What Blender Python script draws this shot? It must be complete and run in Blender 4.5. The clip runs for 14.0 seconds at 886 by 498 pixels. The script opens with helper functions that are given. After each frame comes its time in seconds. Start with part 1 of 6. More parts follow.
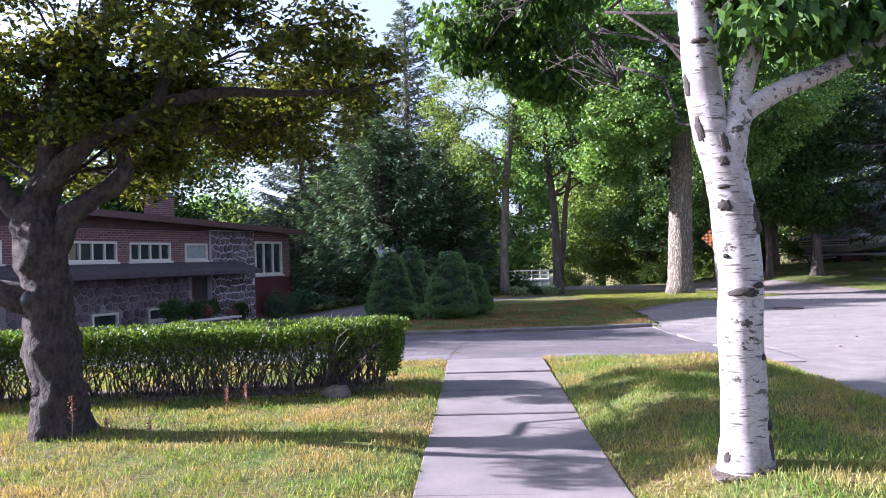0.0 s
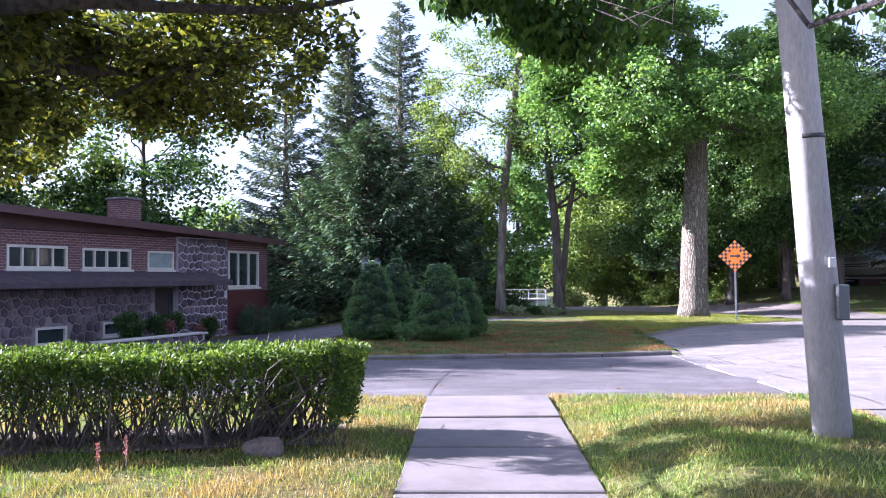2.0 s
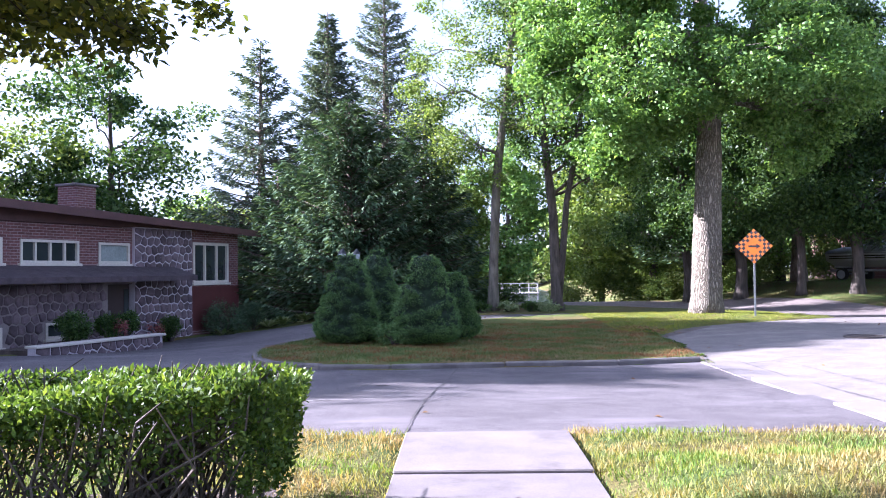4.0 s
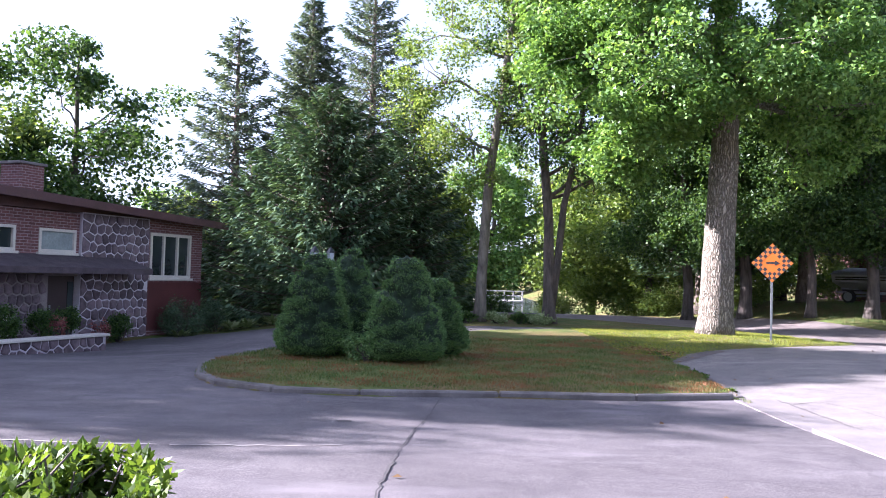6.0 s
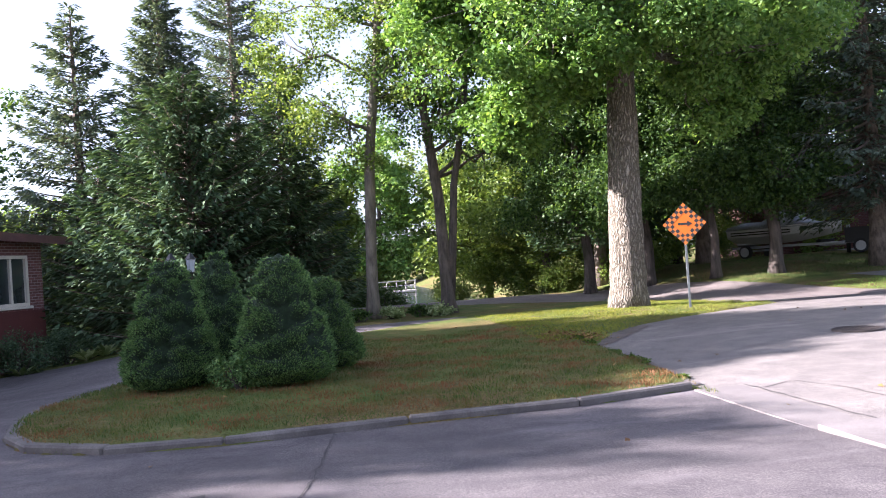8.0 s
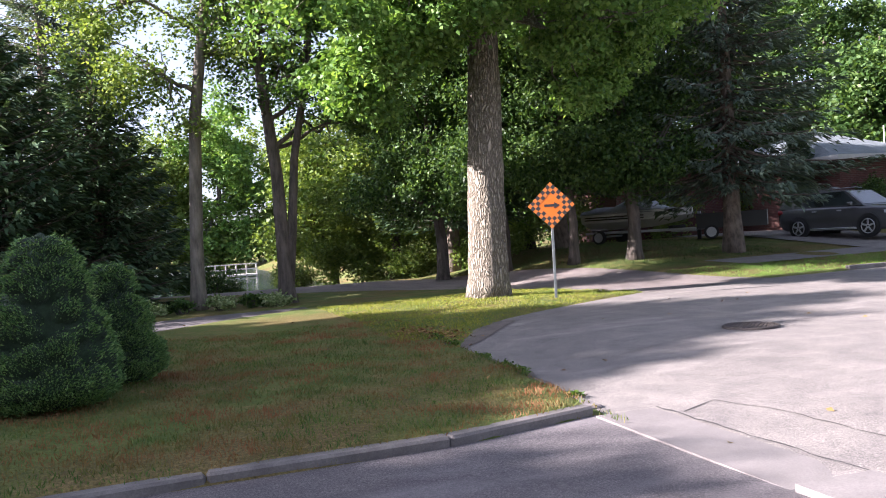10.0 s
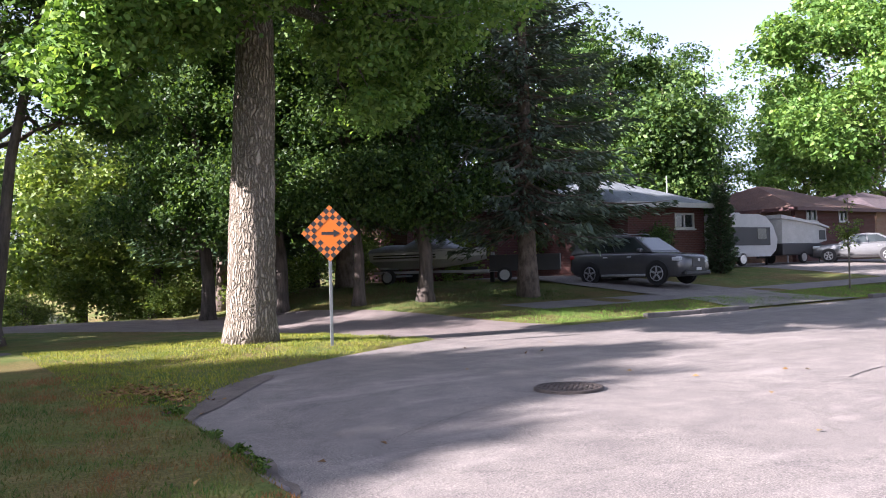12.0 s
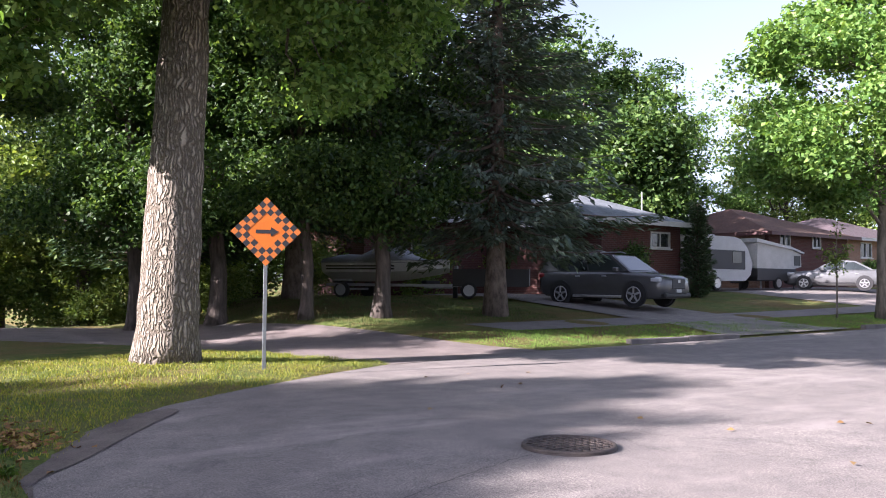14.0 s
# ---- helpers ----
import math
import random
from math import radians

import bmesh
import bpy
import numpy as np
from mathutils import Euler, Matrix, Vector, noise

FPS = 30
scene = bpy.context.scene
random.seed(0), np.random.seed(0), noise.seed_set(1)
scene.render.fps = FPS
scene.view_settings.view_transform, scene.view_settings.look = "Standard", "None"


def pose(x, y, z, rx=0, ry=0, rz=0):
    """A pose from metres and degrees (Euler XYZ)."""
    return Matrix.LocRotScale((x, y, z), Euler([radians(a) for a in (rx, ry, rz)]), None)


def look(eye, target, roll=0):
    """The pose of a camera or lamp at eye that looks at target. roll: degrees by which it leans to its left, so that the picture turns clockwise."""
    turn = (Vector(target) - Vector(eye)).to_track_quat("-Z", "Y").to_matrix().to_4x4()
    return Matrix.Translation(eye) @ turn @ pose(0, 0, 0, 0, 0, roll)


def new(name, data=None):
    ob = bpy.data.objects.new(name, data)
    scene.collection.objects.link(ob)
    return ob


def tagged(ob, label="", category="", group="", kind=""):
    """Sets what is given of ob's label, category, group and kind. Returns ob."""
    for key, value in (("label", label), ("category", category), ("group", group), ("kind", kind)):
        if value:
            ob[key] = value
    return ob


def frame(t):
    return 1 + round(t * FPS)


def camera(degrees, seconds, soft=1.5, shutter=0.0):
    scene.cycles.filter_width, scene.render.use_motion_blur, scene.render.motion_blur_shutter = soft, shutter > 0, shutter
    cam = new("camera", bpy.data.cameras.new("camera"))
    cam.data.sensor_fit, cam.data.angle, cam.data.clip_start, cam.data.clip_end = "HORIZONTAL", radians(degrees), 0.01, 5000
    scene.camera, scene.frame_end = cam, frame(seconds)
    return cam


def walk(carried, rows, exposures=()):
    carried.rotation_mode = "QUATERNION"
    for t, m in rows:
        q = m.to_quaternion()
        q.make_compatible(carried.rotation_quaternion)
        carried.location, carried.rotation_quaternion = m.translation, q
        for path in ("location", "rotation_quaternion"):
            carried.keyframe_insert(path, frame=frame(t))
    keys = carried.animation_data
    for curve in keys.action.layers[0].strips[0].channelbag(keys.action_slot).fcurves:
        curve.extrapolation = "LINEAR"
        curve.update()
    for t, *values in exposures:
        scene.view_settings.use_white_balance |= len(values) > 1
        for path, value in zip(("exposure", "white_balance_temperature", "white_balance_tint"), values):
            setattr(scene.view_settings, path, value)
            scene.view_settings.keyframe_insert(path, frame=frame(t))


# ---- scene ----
cam = camera(55.9, 14.0, 1.0)
PATH = [
    (0, (-0.267, 2.326, 1.622), (-0.344, 4.325, 1.648), -1.6),
    (0.5, (-0.205, 3.15, 1.592), (-0.264, 5.149, 1.63), -1.7),
    (1, (-0.215, 3.69, 1.569), (-0.239, 5.689, 1.613), -1.2),
    (1.5, (-0.17, 4.398, 1.557), (-0.093, 6.396, 1.609), -0.1),
    (2, (-0.181, 5.118, 1.51), (-0.249, 7.116, 1.579), -0.5),
    (2.5, (-0.15, 5.78, 1.525), (-0.142, 7.78, 1.518), -3.4),
    (3, (-0.185, 6.53, 1.51), (-0.326, 8.525, 1.534), 0.4),
    (3.5, (-0.22, 7.17, 1.52), (-0.233, 9.17, 1.562), -2.6),
    (4, (-0.22, 7.86, 1.506), (-0.262, 9.859, 1.56), -0.7),
    (4.2, (-0.25, 8.111, 1.506), (-0.276, 10.11, 1.56), -1.6),
    (6.3, (-0.314, 10.769, 1.573), (-0.311, 12.768, 1.637), 2.0),
    (6.5, (-0.308, 11.028, 1.585), (-0.279, 13.027, 1.637), 1.4),
    (7, (-0.233, 11.656, 1.573), (-0.119, 13.652, 1.643), -0.7),
    (7.5, (-0.207, 12.337, 1.556), (-0.045, 14.33, 1.584), -1.2),
    (7.7, (-0.205, 12.61, 1.57), (0.016, 14.597, 1.612), -2.8),
    (9.8, (0.231, 15.334, 1.57), (0.716, 17.274, 1.536), -2.6),
    (10, (0.361, 15.618, 1.584), (0.978, 17.52, 1.555), -3.4),
    (10.1, (0.438, 15.77, 1.581), (1.14, 17.643, 1.563), -4.3),
    (10.5, (0.789, 16.41, 1.543), (1.624, 18.227, 1.522), -3.7),
    (11, (1.21, 17.201, 1.501), (2.239, 18.916, 1.507), -3.4),
    (11.5, (1.658, 17.793, 1.445), (2.826, 19.416, 1.485), -3.8),
    (12, (1.956, 18.39, 1.431), (3.024, 20.081, 1.479), -1.5),
    (12.5, (2.328, 18.947, 1.422), (3.468, 20.59, 1.481), -2.2),
    (13, (2.611, 19.489, 1.405), (3.746, 21.134, 1.476), 0.1),
    (13.5, (2.931, 20.031, 1.389), (4.119, 21.638, 1.476), -3.1),
    (14, (3.323, 20.607, 1.377), (4.472, 22.242, 1.461), 0.5),
]
walk(cam, [(t, look(eye, target, roll)) for t, eye, target, roll in PATH],
     [(0.0, 2.33, 5150, 27), (1.5, 2.42, 5050, 27), (2.5, 2.8, 5000, 28), (4.2, 2.78, 5000, 28), (6.5, 2.7, 5300, 26), (10.0, 2.45, 5600, 22), (14.0, 2.28, 5600, 25)])

# ---- light ----
SUN_AZ, SUN_EL = radians(-82), radians(25)      # azimuth from +y towards +x
sun_way = Vector((math.sin(SUN_AZ) * math.cos(SUN_EL), math.cos(SUN_AZ) * math.cos(SUN_EL), math.sin(SUN_EL)))
sun_data = bpy.data.lights.new("sun", "SUN")
sun_data.energy, sun_data.angle, sun_data.color = 5.0, radians(0.5), (1.0, 0.88, 0.73)
sun = new("sun", sun_data)
sun.matrix_world = look(sun_way * 100, (0, 0, 0))
world = bpy.data.worlds.new("sky")
scene.world = world
world.use_nodes = True
sky = world.node_tree.nodes.new("ShaderNodeTexSky")
sky.sky_type, sky.sun_disc = "NISHITA", False
sky.sun_elevation, sky.sun_rotation = SUN_EL, SUN_AZ
sky.dust_density = 2.0
world.node_tree.nodes["Background"].inputs["Strength"].default_value = 0.06
haze = world.node_tree.nodes.new("ShaderNodeHueSaturation")
haze.inputs["Saturation"].default_value, haze.inputs["Value"].default_value = 0.45, 1.0
world.node_tree.links.new(sky.outputs["Color"], haze.inputs["Color"])
world.node_tree.links.new(haze.outputs["Color"], world.node_tree.nodes["Background"].inputs["Color"])

# ---- materials ----
MATS = {}


def tree_of(name):
    m = bpy.data.materials.new(name)
    m.use_nodes = True
    t = m.node_tree
    return m, t, t.nodes["Principled BSDF"]


def node(t, kind, **sets):
    n = t.nodes.new(kind)
    for k, v in sets.items():
        n.inputs[k.replace("_", " ")].default_value = v
    return n


def ramp(t, source, stops):
    r = t.nodes.new("ShaderNodeValToRGB")
    while len(r.color_ramp.elements) < len(stops):
        r.color_ramp.elements.new(0.5)
    for e, (p, c) in zip(r.color_ramp.elements, stops):
        e.position, e.color = p, (*c, 1)
    t.links.new(source, r.inputs["Fac"])
    return r.outputs["Color"]


def mixed(t, a, b, fac, mode="MIX"):
    m = t.nodes.new("ShaderNodeMix")
    m.data_type, m.blend_type = "RGBA", mode
    for sock, v in ((m.inputs["Factor"], fac), (m.inputs["A"], a), (m.inputs["B"], b)):
        if isinstance(v, (int, float)):
            sock.default_value = v
        elif isinstance(v, tuple):
            sock.default_value = (*v, 1)
        else:
            t.links.new(v, sock)
    return m.outputs["Result"]


def noise_of(t, scale, detail=4, rough=0.6, coords="Object", stretch=None):
    c = t.nodes.new("ShaderNodeTexCoord")
    n = node(t, "ShaderNodeTexNoise", Scale=scale, Detail=detail, Roughness=rough)
    if stretch:
        mp = t.nodes.new("ShaderNodeMapping")
        mp.inputs["Scale"].default_value = stretch
        t.links.new(c.outputs[coords], mp.inputs["Vector"])
        t.links.new(mp.outputs["Vector"], n.inputs["Vector"])
    else:
        t.links.new(c.outputs[coords], n.inputs["Vector"])
    return n.outputs["Fac"]


def bump(t, bsdf, source, strength, distance=0.02):
    b = node(t, "ShaderNodeBump", Strength=strength, Distance=distance)
    t.links.new(source, b.inputs["Height"])
    t.links.new(b.outputs["Normal"], bsdf.inputs["Normal"])


def surface(name, dark, light, scale=3.0, rough=0.85, metal=0.0, fine=40.0, relief=0.3, distance=0.01, stretch=None, stain=None, random_tint=0.0):
    """Two scales of variation between two colours, with fine relief."""
    if name in MATS:
        return MATS[name]
    m, t, b = tree_of(name)
    big, small = noise_of(t, scale, 5, 0.65, stretch=stretch), noise_of(t, fine, 3, 0.7, stretch=stretch)
    col = ramp(t, big, [(0.3, dark), (0.7, light)])
    grain = ramp(t, small, [(0.25, (0.72, 0.72, 0.72)), (0.75, (1.12, 1.12, 1.12))])
    col = mixed(t, col, grain, 1.0, "MULTIPLY")
    if stain:
        f = ramp(t, noise_of(t, stain[1], 6, 0.7), [(stain[2], (0, 0, 0)), (stain[2] + 0.12, (1, 1, 1))])
        col = mixed(t, col, stain[0], f)
    if random_tint:
        o = t.nodes.new("ShaderNodeObjectInfo")
        v = ramp(t, o.outputs["Random"], [(0, (1 - random_tint,) * 3), (1, (1 + random_tint,) * 3)])
        col = mixed(t, col, v, 1.0, "MULTIPLY")
    t.links.new(col, b.inputs["Base Color"])
    b.inputs["Roughness"].default_value, b.inputs["Metallic"].default_value = rough, metal
    if relief:
        bump(t, b, small, relief, distance)
    MATS[name] = m
    return m


def leafy(name, a, b_, c_, shine=0.5, through_light=0.38, dry=None):
    """Leaves: three greens dealt out leaf by leaf, with light coming through them."""
    m, t, b = tree_of(name)
    geo = t.nodes.new("ShaderNodeNewGeometry")
    col = ramp(t, geo.outputs["Random Per Island"], [(0.0, a), (0.55, b_), (1.0, c_)])
    patch = ramp(t, noise_of(t, 0.5, 2, 0.5), [(0.3, (0.75, 0.8, 0.75)), (0.7, (1.15, 1.1, 1.0))])
    col = mixed(t, col, patch, 1.0, "MULTIPLY")
    if dry:
        col = mixed(t, col, dry, ramp(t, noise_of(t, 0.9, 4, 0.65), [(0.45, (0, 0, 0)), (0.60, (0.85, 0.85, 0.85))]))
    t.links.new(col, b.inputs["Base Color"])
    b.inputs["Roughness"].default_value = shine
    b.inputs["Specular IOR Level"].default_value = 0.35
    tr = t.nodes.new("ShaderNodeBsdfTranslucent")
    warm = mixed(t, col, (1.25, 1.2, 0.55), 1.0, "MULTIPLY")
    t.links.new(warm, tr.inputs["Color"])
    mix = t.nodes.new("ShaderNodeMixShader")
    mix.inputs["Fac"].default_value = through_light
    out = t.nodes["Material Output"]
    t.links.new(b.outputs["BSDF"], mix.inputs[1])
    t.links.new(tr.outputs["BSDF"], mix.inputs[2])
    t.links.new(mix.outputs["Shader"], out.inputs["Surface"])
    return m


def plain(name, colour, rough=0.5, metal=0.0, coat=0.0):
    return surface(name, tuple(0.88 * k for k in colour), tuple(1.06 * k for k in colour), 2.0, rough, metal, 60.0, 0.05, 0.003)


def lawn_material():
    m, t, b = tree_of("lawn_grass")
    big, mid, fine = noise_of(t, 0.35, 4, 0.6), noise_of(t, 1.7, 5, 0.7), noise_of(t, 28, 4, 0.75)
    green = ramp(t, mid, [(0.3, (0.06, 0.10, 0.022)), (0.5, (0.115, 0.14, 0.036)), (0.7, (0.20, 0.16, 0.065))])
    dry = ramp(t, fine, [(0.3, (0.10, 0.062, 0.028)), (0.7, (0.23, 0.145, 0.065))])
    f = ramp(t, big, [(0.42, (0, 0, 0)), (0.62, (0.7, 0.7, 0.7))])
    col = mixed(t, green, dry, f)
    grain = ramp(t, fine, [(0.25, (0.55, 0.55, 0.55)), (0.75, (1.3, 1.3, 1.3))])
    t.links.new(mixed(t, col, grain, 1.0, "MULTIPLY"), b.inputs["Base Color"])
    b.inputs["Roughness"].default_value = 0.95
    b.inputs["Specular IOR Level"].default_value = 0.15
    bump(t, b, fine, 0.9, 0.04)
    return m


def asphalt_material(name, dark, light, crack=True):
    m, t, b = tree_of(name)
    big, mid, agg = noise_of(t, 0.25, 5, 0.6), noise_of(t, 2.2, 6, 0.7), noise_of(t, 70, 4, 0.85)
    col = ramp(t, big, [(0.3, dark), (0.7, light)])
    col = mixed(t, col, ramp(t, mid, [(0.3, (0.74, 0.74, 0.76)), (0.7, (1.2, 1.2, 1.17))]), 1.0, "MULTIPLY")
    col = mixed(t, col, ramp(t, agg, [(0.32, (0.35, 0.35, 0.36)), (0.5, (0.95, 0.95, 0.95)), (0.68, (1.9, 1.88, 1.82))]), 1.0, "MULTIPLY")
    patches = ramp(t, noise_of(t, 0.6, 3, 0.75, stretch=(0.5, 1.6, 1)), [(0.55, (0, 0, 0)), (0.72, (0.5, 0.5, 0.5))])
    col = mixed(t, col, tuple(1.5 * k for k in light), patches)
    if crack:
        c = t.nodes.new("ShaderNodeTexCoord")
        v = t.nodes.new("ShaderNodeTexVoronoi")
        v.feature = "DISTANCE_TO_EDGE"
        v.inputs["Scale"].default_value = 0.22
        wob = node(t, "ShaderNodeTexNoise", Scale=1.2, Detail=4.0)
        t.links.new(c.outputs["Object"], wob.inputs["Vector"])
        add = t.nodes.new("ShaderNodeVectorMath")
        add.operation = "ADD"
        t.links.new(c.outputs["Object"], add.inputs[0])
        t.links.new(wob.outputs["Color"], add.inputs[1])
        t.links.new(add.outputs["Vector"], v.inputs["Vector"])
        line = ramp(t, v.outputs["Distance"], [(0.0, (0.45, 0.45, 0.45)), (0.006, (1, 1, 1))])
        col = mixed(t, col, line, 0.3, "MULTIPLY")
    t.links.new(col, b.inputs["Base Color"])
    b.inputs["Roughness"].default_value = 0.9
    b.inputs["Specular IOR Level"].default_value = 0.25
    bump(t, b, agg, 0.6, 0.008)
    return m


def brick_material(name, a, b_, mortar, scale=1.0):
    m, t, b = tree_of(name)
    c = t.nodes.new("ShaderNodeTexCoord")
    mp = t.nodes.new("ShaderNodeMapping")
    t.links.new(c.outputs["Object"], mp.inputs["Vector"])
    sep, com = t.nodes.new("ShaderNodeSeparateXYZ"), t.nodes.new("ShaderNodeCombineXYZ")
    t.links.new(mp.outputs["Vector"], sep.inputs["Vector"])
    add = t.nodes.new("ShaderNodeMath")
    add.operation = "ADD"
    t.links.new(sep.outputs["X"], add.inputs[0])
    t.links.new(sep.outputs["Y"], add.inputs[1])
    t.links.new(add.outputs["Value"], com.inputs["X"])
    t.links.new(sep.outputs["Z"], com.inputs["Y"])
    br = node(t, "ShaderNodeTexBrick", Scale=scale, Mortar_Size=0.008, Brick_Width=0.22, Row_Height=0.075)
    br.inputs["Color1"].default_value, br.inputs["Color2"].default_value, br.inputs["Mortar"].default_value = (*a, 1), (*b_, 1), (*mortar, 1)
    t.links.new(com.outputs["Vector"], br.inputs["Vector"])
    grain = ramp(t, noise_of(t, 9, 4, 0.7), [(0.3, (0.75, 0.75, 0.75)), (0.7, (1.15, 1.15, 1.15))])
    t.links.new(mixed(t, br.outputs["Color"], grain, 1.0, "MULTIPLY"), b.inputs["Base Color"])
    b.inputs["Roughness"].default_value = 0.9
    bump(t, b, br.outputs["Fac"], -0.4, 0.01)
    return m


def bark_material(name, dark, light, scale=6.0, ridge=0.9, stretch=(1, 1, 0.18)):
    m, t, b = tree_of(name)
    r = noise_of(t, scale, 6, 0.7, stretch=stretch)
    s = noise_of(t, 2.2, 4, 0.6)
    col = ramp(t, r, [(0.34, dark), (0.6, light)])
    col = mixed(t, col, ramp(t, s, [(0.3, (0.7, 0.72, 0.7)), (0.7, (1.15, 1.12, 1.1))]), 1.0, "MULTIPLY")
    t.links.new(col, b.inputs["Base Color"])
    b.inputs["Roughness"].default_value = 0.95
    bump(t, b, r, ridge, 0.05)
    return m


def furrowed_material(name, dark, light, scale=9.0):
    """Deep interlacing upright ridges."""
    m, t, b = tree_of(name)
    c = t.nodes.new("ShaderNodeTexCoord")
    mp = t.nodes.new("ShaderNodeMapping")
    mp.inputs["Scale"].default_value = (1, 1, 0.13)
    wob = node(t, "ShaderNodeTexNoise", Scale=3.0, Detail=4.0)
    t.links.new(c.outputs["Object"], wob.inputs["Vector"])
    sc = t.nodes.new("ShaderNodeVectorMath")
    sc.operation = "SCALE"
    sc.inputs["Scale"].default_value = 0.22
    t.links.new(wob.outputs["Color"], sc.inputs[0])
    add = t.nodes.new("ShaderNodeVectorMath")
    add.operation = "ADD"
    t.links.new(c.outputs["Object"], mp.inputs["Vector"])
    t.links.new(mp.outputs["Vector"], add.inputs[0])
    t.links.new(sc.outputs["Vector"], add.inputs[1])
    v = t.nodes.new("ShaderNodeTexVoronoi")
    v.feature = "DISTANCE_TO_EDGE"
    v.inputs["Scale"].default_value = scale
    t.links.new(add.outputs["Vector"], v.inputs["Vector"])
    col = ramp(t, v.outputs["Distance"], [(0.0, dark), (0.16, tuple(0.6 * k for k in light)), (0.32, light)])
    col = mixed(t, col, ramp(t, noise_of(t, 25, 4, 0.7), [(0.3, (0.75, 0.75, 0.75)), (0.7, (1.15, 1.15, 1.15))]), 1.0, "MULTIPLY")
    t.links.new(col, b.inputs["Base Color"])
    b.inputs["Roughness"].default_value = 0.95
    height = ramp(t, v.outputs["Distance"], [(0.0, (0, 0, 0)), (0.3, (1, 1, 1))])
    bump(t, b, height, 1.0, 0.05)
    return m


def birch_material(name="birch_bark", stretch=(1.0, 1.0, 7.0)):
    m, t, b = tree_of(name)
    lines = noise_of(t, 7, 3, 0.6, stretch=stretch)
    blotch = noise_of(t, 3.4, 5, 0.75, stretch=(1.0, 1.0, 1.7))
    fine = noise_of(t, 30, 4, 0.7, stretch=(1, 1, 3))
    col = ramp(t, fine, [(0.3, (0.24, 0.215, 0.21)), (0.7, (0.44, 0.40, 0.392))])
    col = mixed(t, col, (0.17, 0.14, 0.135), ramp(t, noise_of(t, 4.5, 5, 0.7, stretch=(1, 1, 0.7)), [(0.49, (0, 0, 0)), (0.62, (0.75, 0.75, 0.75))]))
    col = mixed(t, col, (0.09, 0.075, 0.065), ramp(t, lines, [(0.585, (0, 0, 0)), (0.62, (1, 1, 1))]))
    col = mixed(t, col, (0.045, 0.035, 0.03), ramp(t, blotch, [(0.585, (0, 0, 0)), (0.62, (1, 1, 1))]))
    t.links.new(col, b.inputs["Base Color"])
    b.inputs["Roughness"].default_value = 0.7
    bump(t, b, lines, 0.4, 0.01)
    return m


def glass_material(name, tint=(0.02, 0.025, 0.025)):
    m, t, b = tree_of(name)
    f = ramp(t, noise_of(t, 0.8, 2), [(0.3, tint), (0.7, tuple(2.2 * k for k in tint))])
    t.links.new(f, b.inputs["Base Color"])
    b.inputs["Roughness"].default_value = 0.06
    b.inputs["Specular IOR Level"].default_value = 0.9
    return m


M_LAWN = lawn_material()
M_ASPHALT = asphalt_material("street_asphalt", (0.168, 0.150, 0.140), (0.226, 0.202, 0.187))
M_DRIVE = asphalt_material("driveway_asphalt", (0.088, 0.077, 0.080), (0.145, 0.129, 0.132))
M_GRAVEL = surface("gravel", (0.135, 0.11, 0.10), (0.23, 0.19, 0.172), 1.2, 0.95, 0, 70, 0.8, 0.02)
M_CONCRETE = surface("concrete", (0.135, 0.116, 0.113), (0.20, 0.174, 0.168), 1.6, 0.9, 0, 90, 0.35, 0.006, stain=((0.11, 0.093, 0.088), 0.9, 0.56), random_tint=0.06)
M_GUTTER = surface("gutter_concrete", (0.15, 0.132, 0.126), (0.225, 0.20, 0.19), 1.6, 0.95, 0, 70, 0.5, 0.01, stain=((0.15, 0.135, 0.125), 1.4, 0.58))
M_KERB = surface("kerb_concrete", (0.085, 0.074, 0.07), (0.19, 0.17, 0.158), 2.5, 0.95, 0, 60, 0.6, 0.012, stain=((0.09, 0.08, 0.07), 2.0, 0.58))
M_SOIL = surface("soil", (0.06, 0.044, 0.038), (0.15, 0.113, 0.095), 4, 0.97, 0, 45, 0.9, 0.03)
M_BRICK = brick_material("red_brown_brick", (0.175, 0.074, 0.070), (0.115, 0.048, 0.046), (0.30, 0.225, 0.22))
M_BRICK_FAR = brick_material("red_brick", (0.10, 0.032, 0.025), (0.07, 0.023, 0.019), (0.12, 0.08, 0.07))
M_BRICK_TAN = brick_material("tan_brick", (0.28, 0.16, 0.11), (0.21, 0.12, 0.08), (0.30, 0.22, 0.18))
M_STONE = surface("field_stone", (0.085, 0.062, 0.072), (0.21, 0.155, 0.168), 3.5, 0.85, 0, 35, 0.6, 0.02, random_tint=0.38)
M_MORTAR = surface("mortar", (0.50, 0.45, 0.49), (0.64, 0.58, 0.61), 3, 0.95, 0, 50, 0.5, 0.01)
M_MORTAR_LOW = surface("brown_mortar", (0.20, 0.165, 0.16), (0.32, 0.27, 0.26), 3, 0.95, 0, 50, 0.5, 0.01)
M_SHINGLE = surface("roof_shingle", (0.06, 0.044, 0.05), (0.12, 0.09, 0.097), 4, 0.95, 0, 55, 0.7, 0.02)
M_SHINGLE_BROWN = surface("brown_shingle", (0.08, 0.045, 0.035), (0.13, 0.072, 0.052), 2, 0.95, 0, 40, 0.7, 0.02)
M_SHINGLE_GREY = surface("grey_shingle", (0.12, 0.138, 0.152), (0.19, 0.215, 0.235), 2, 0.95, 0, 40, 0.7, 0.02)
M_FASCIA = surface("dark_fascia", (0.075, 0.035, 0.035), (0.12, 0.055, 0.055), 2, 0.6, 0, 30, 0.1, 0.004)
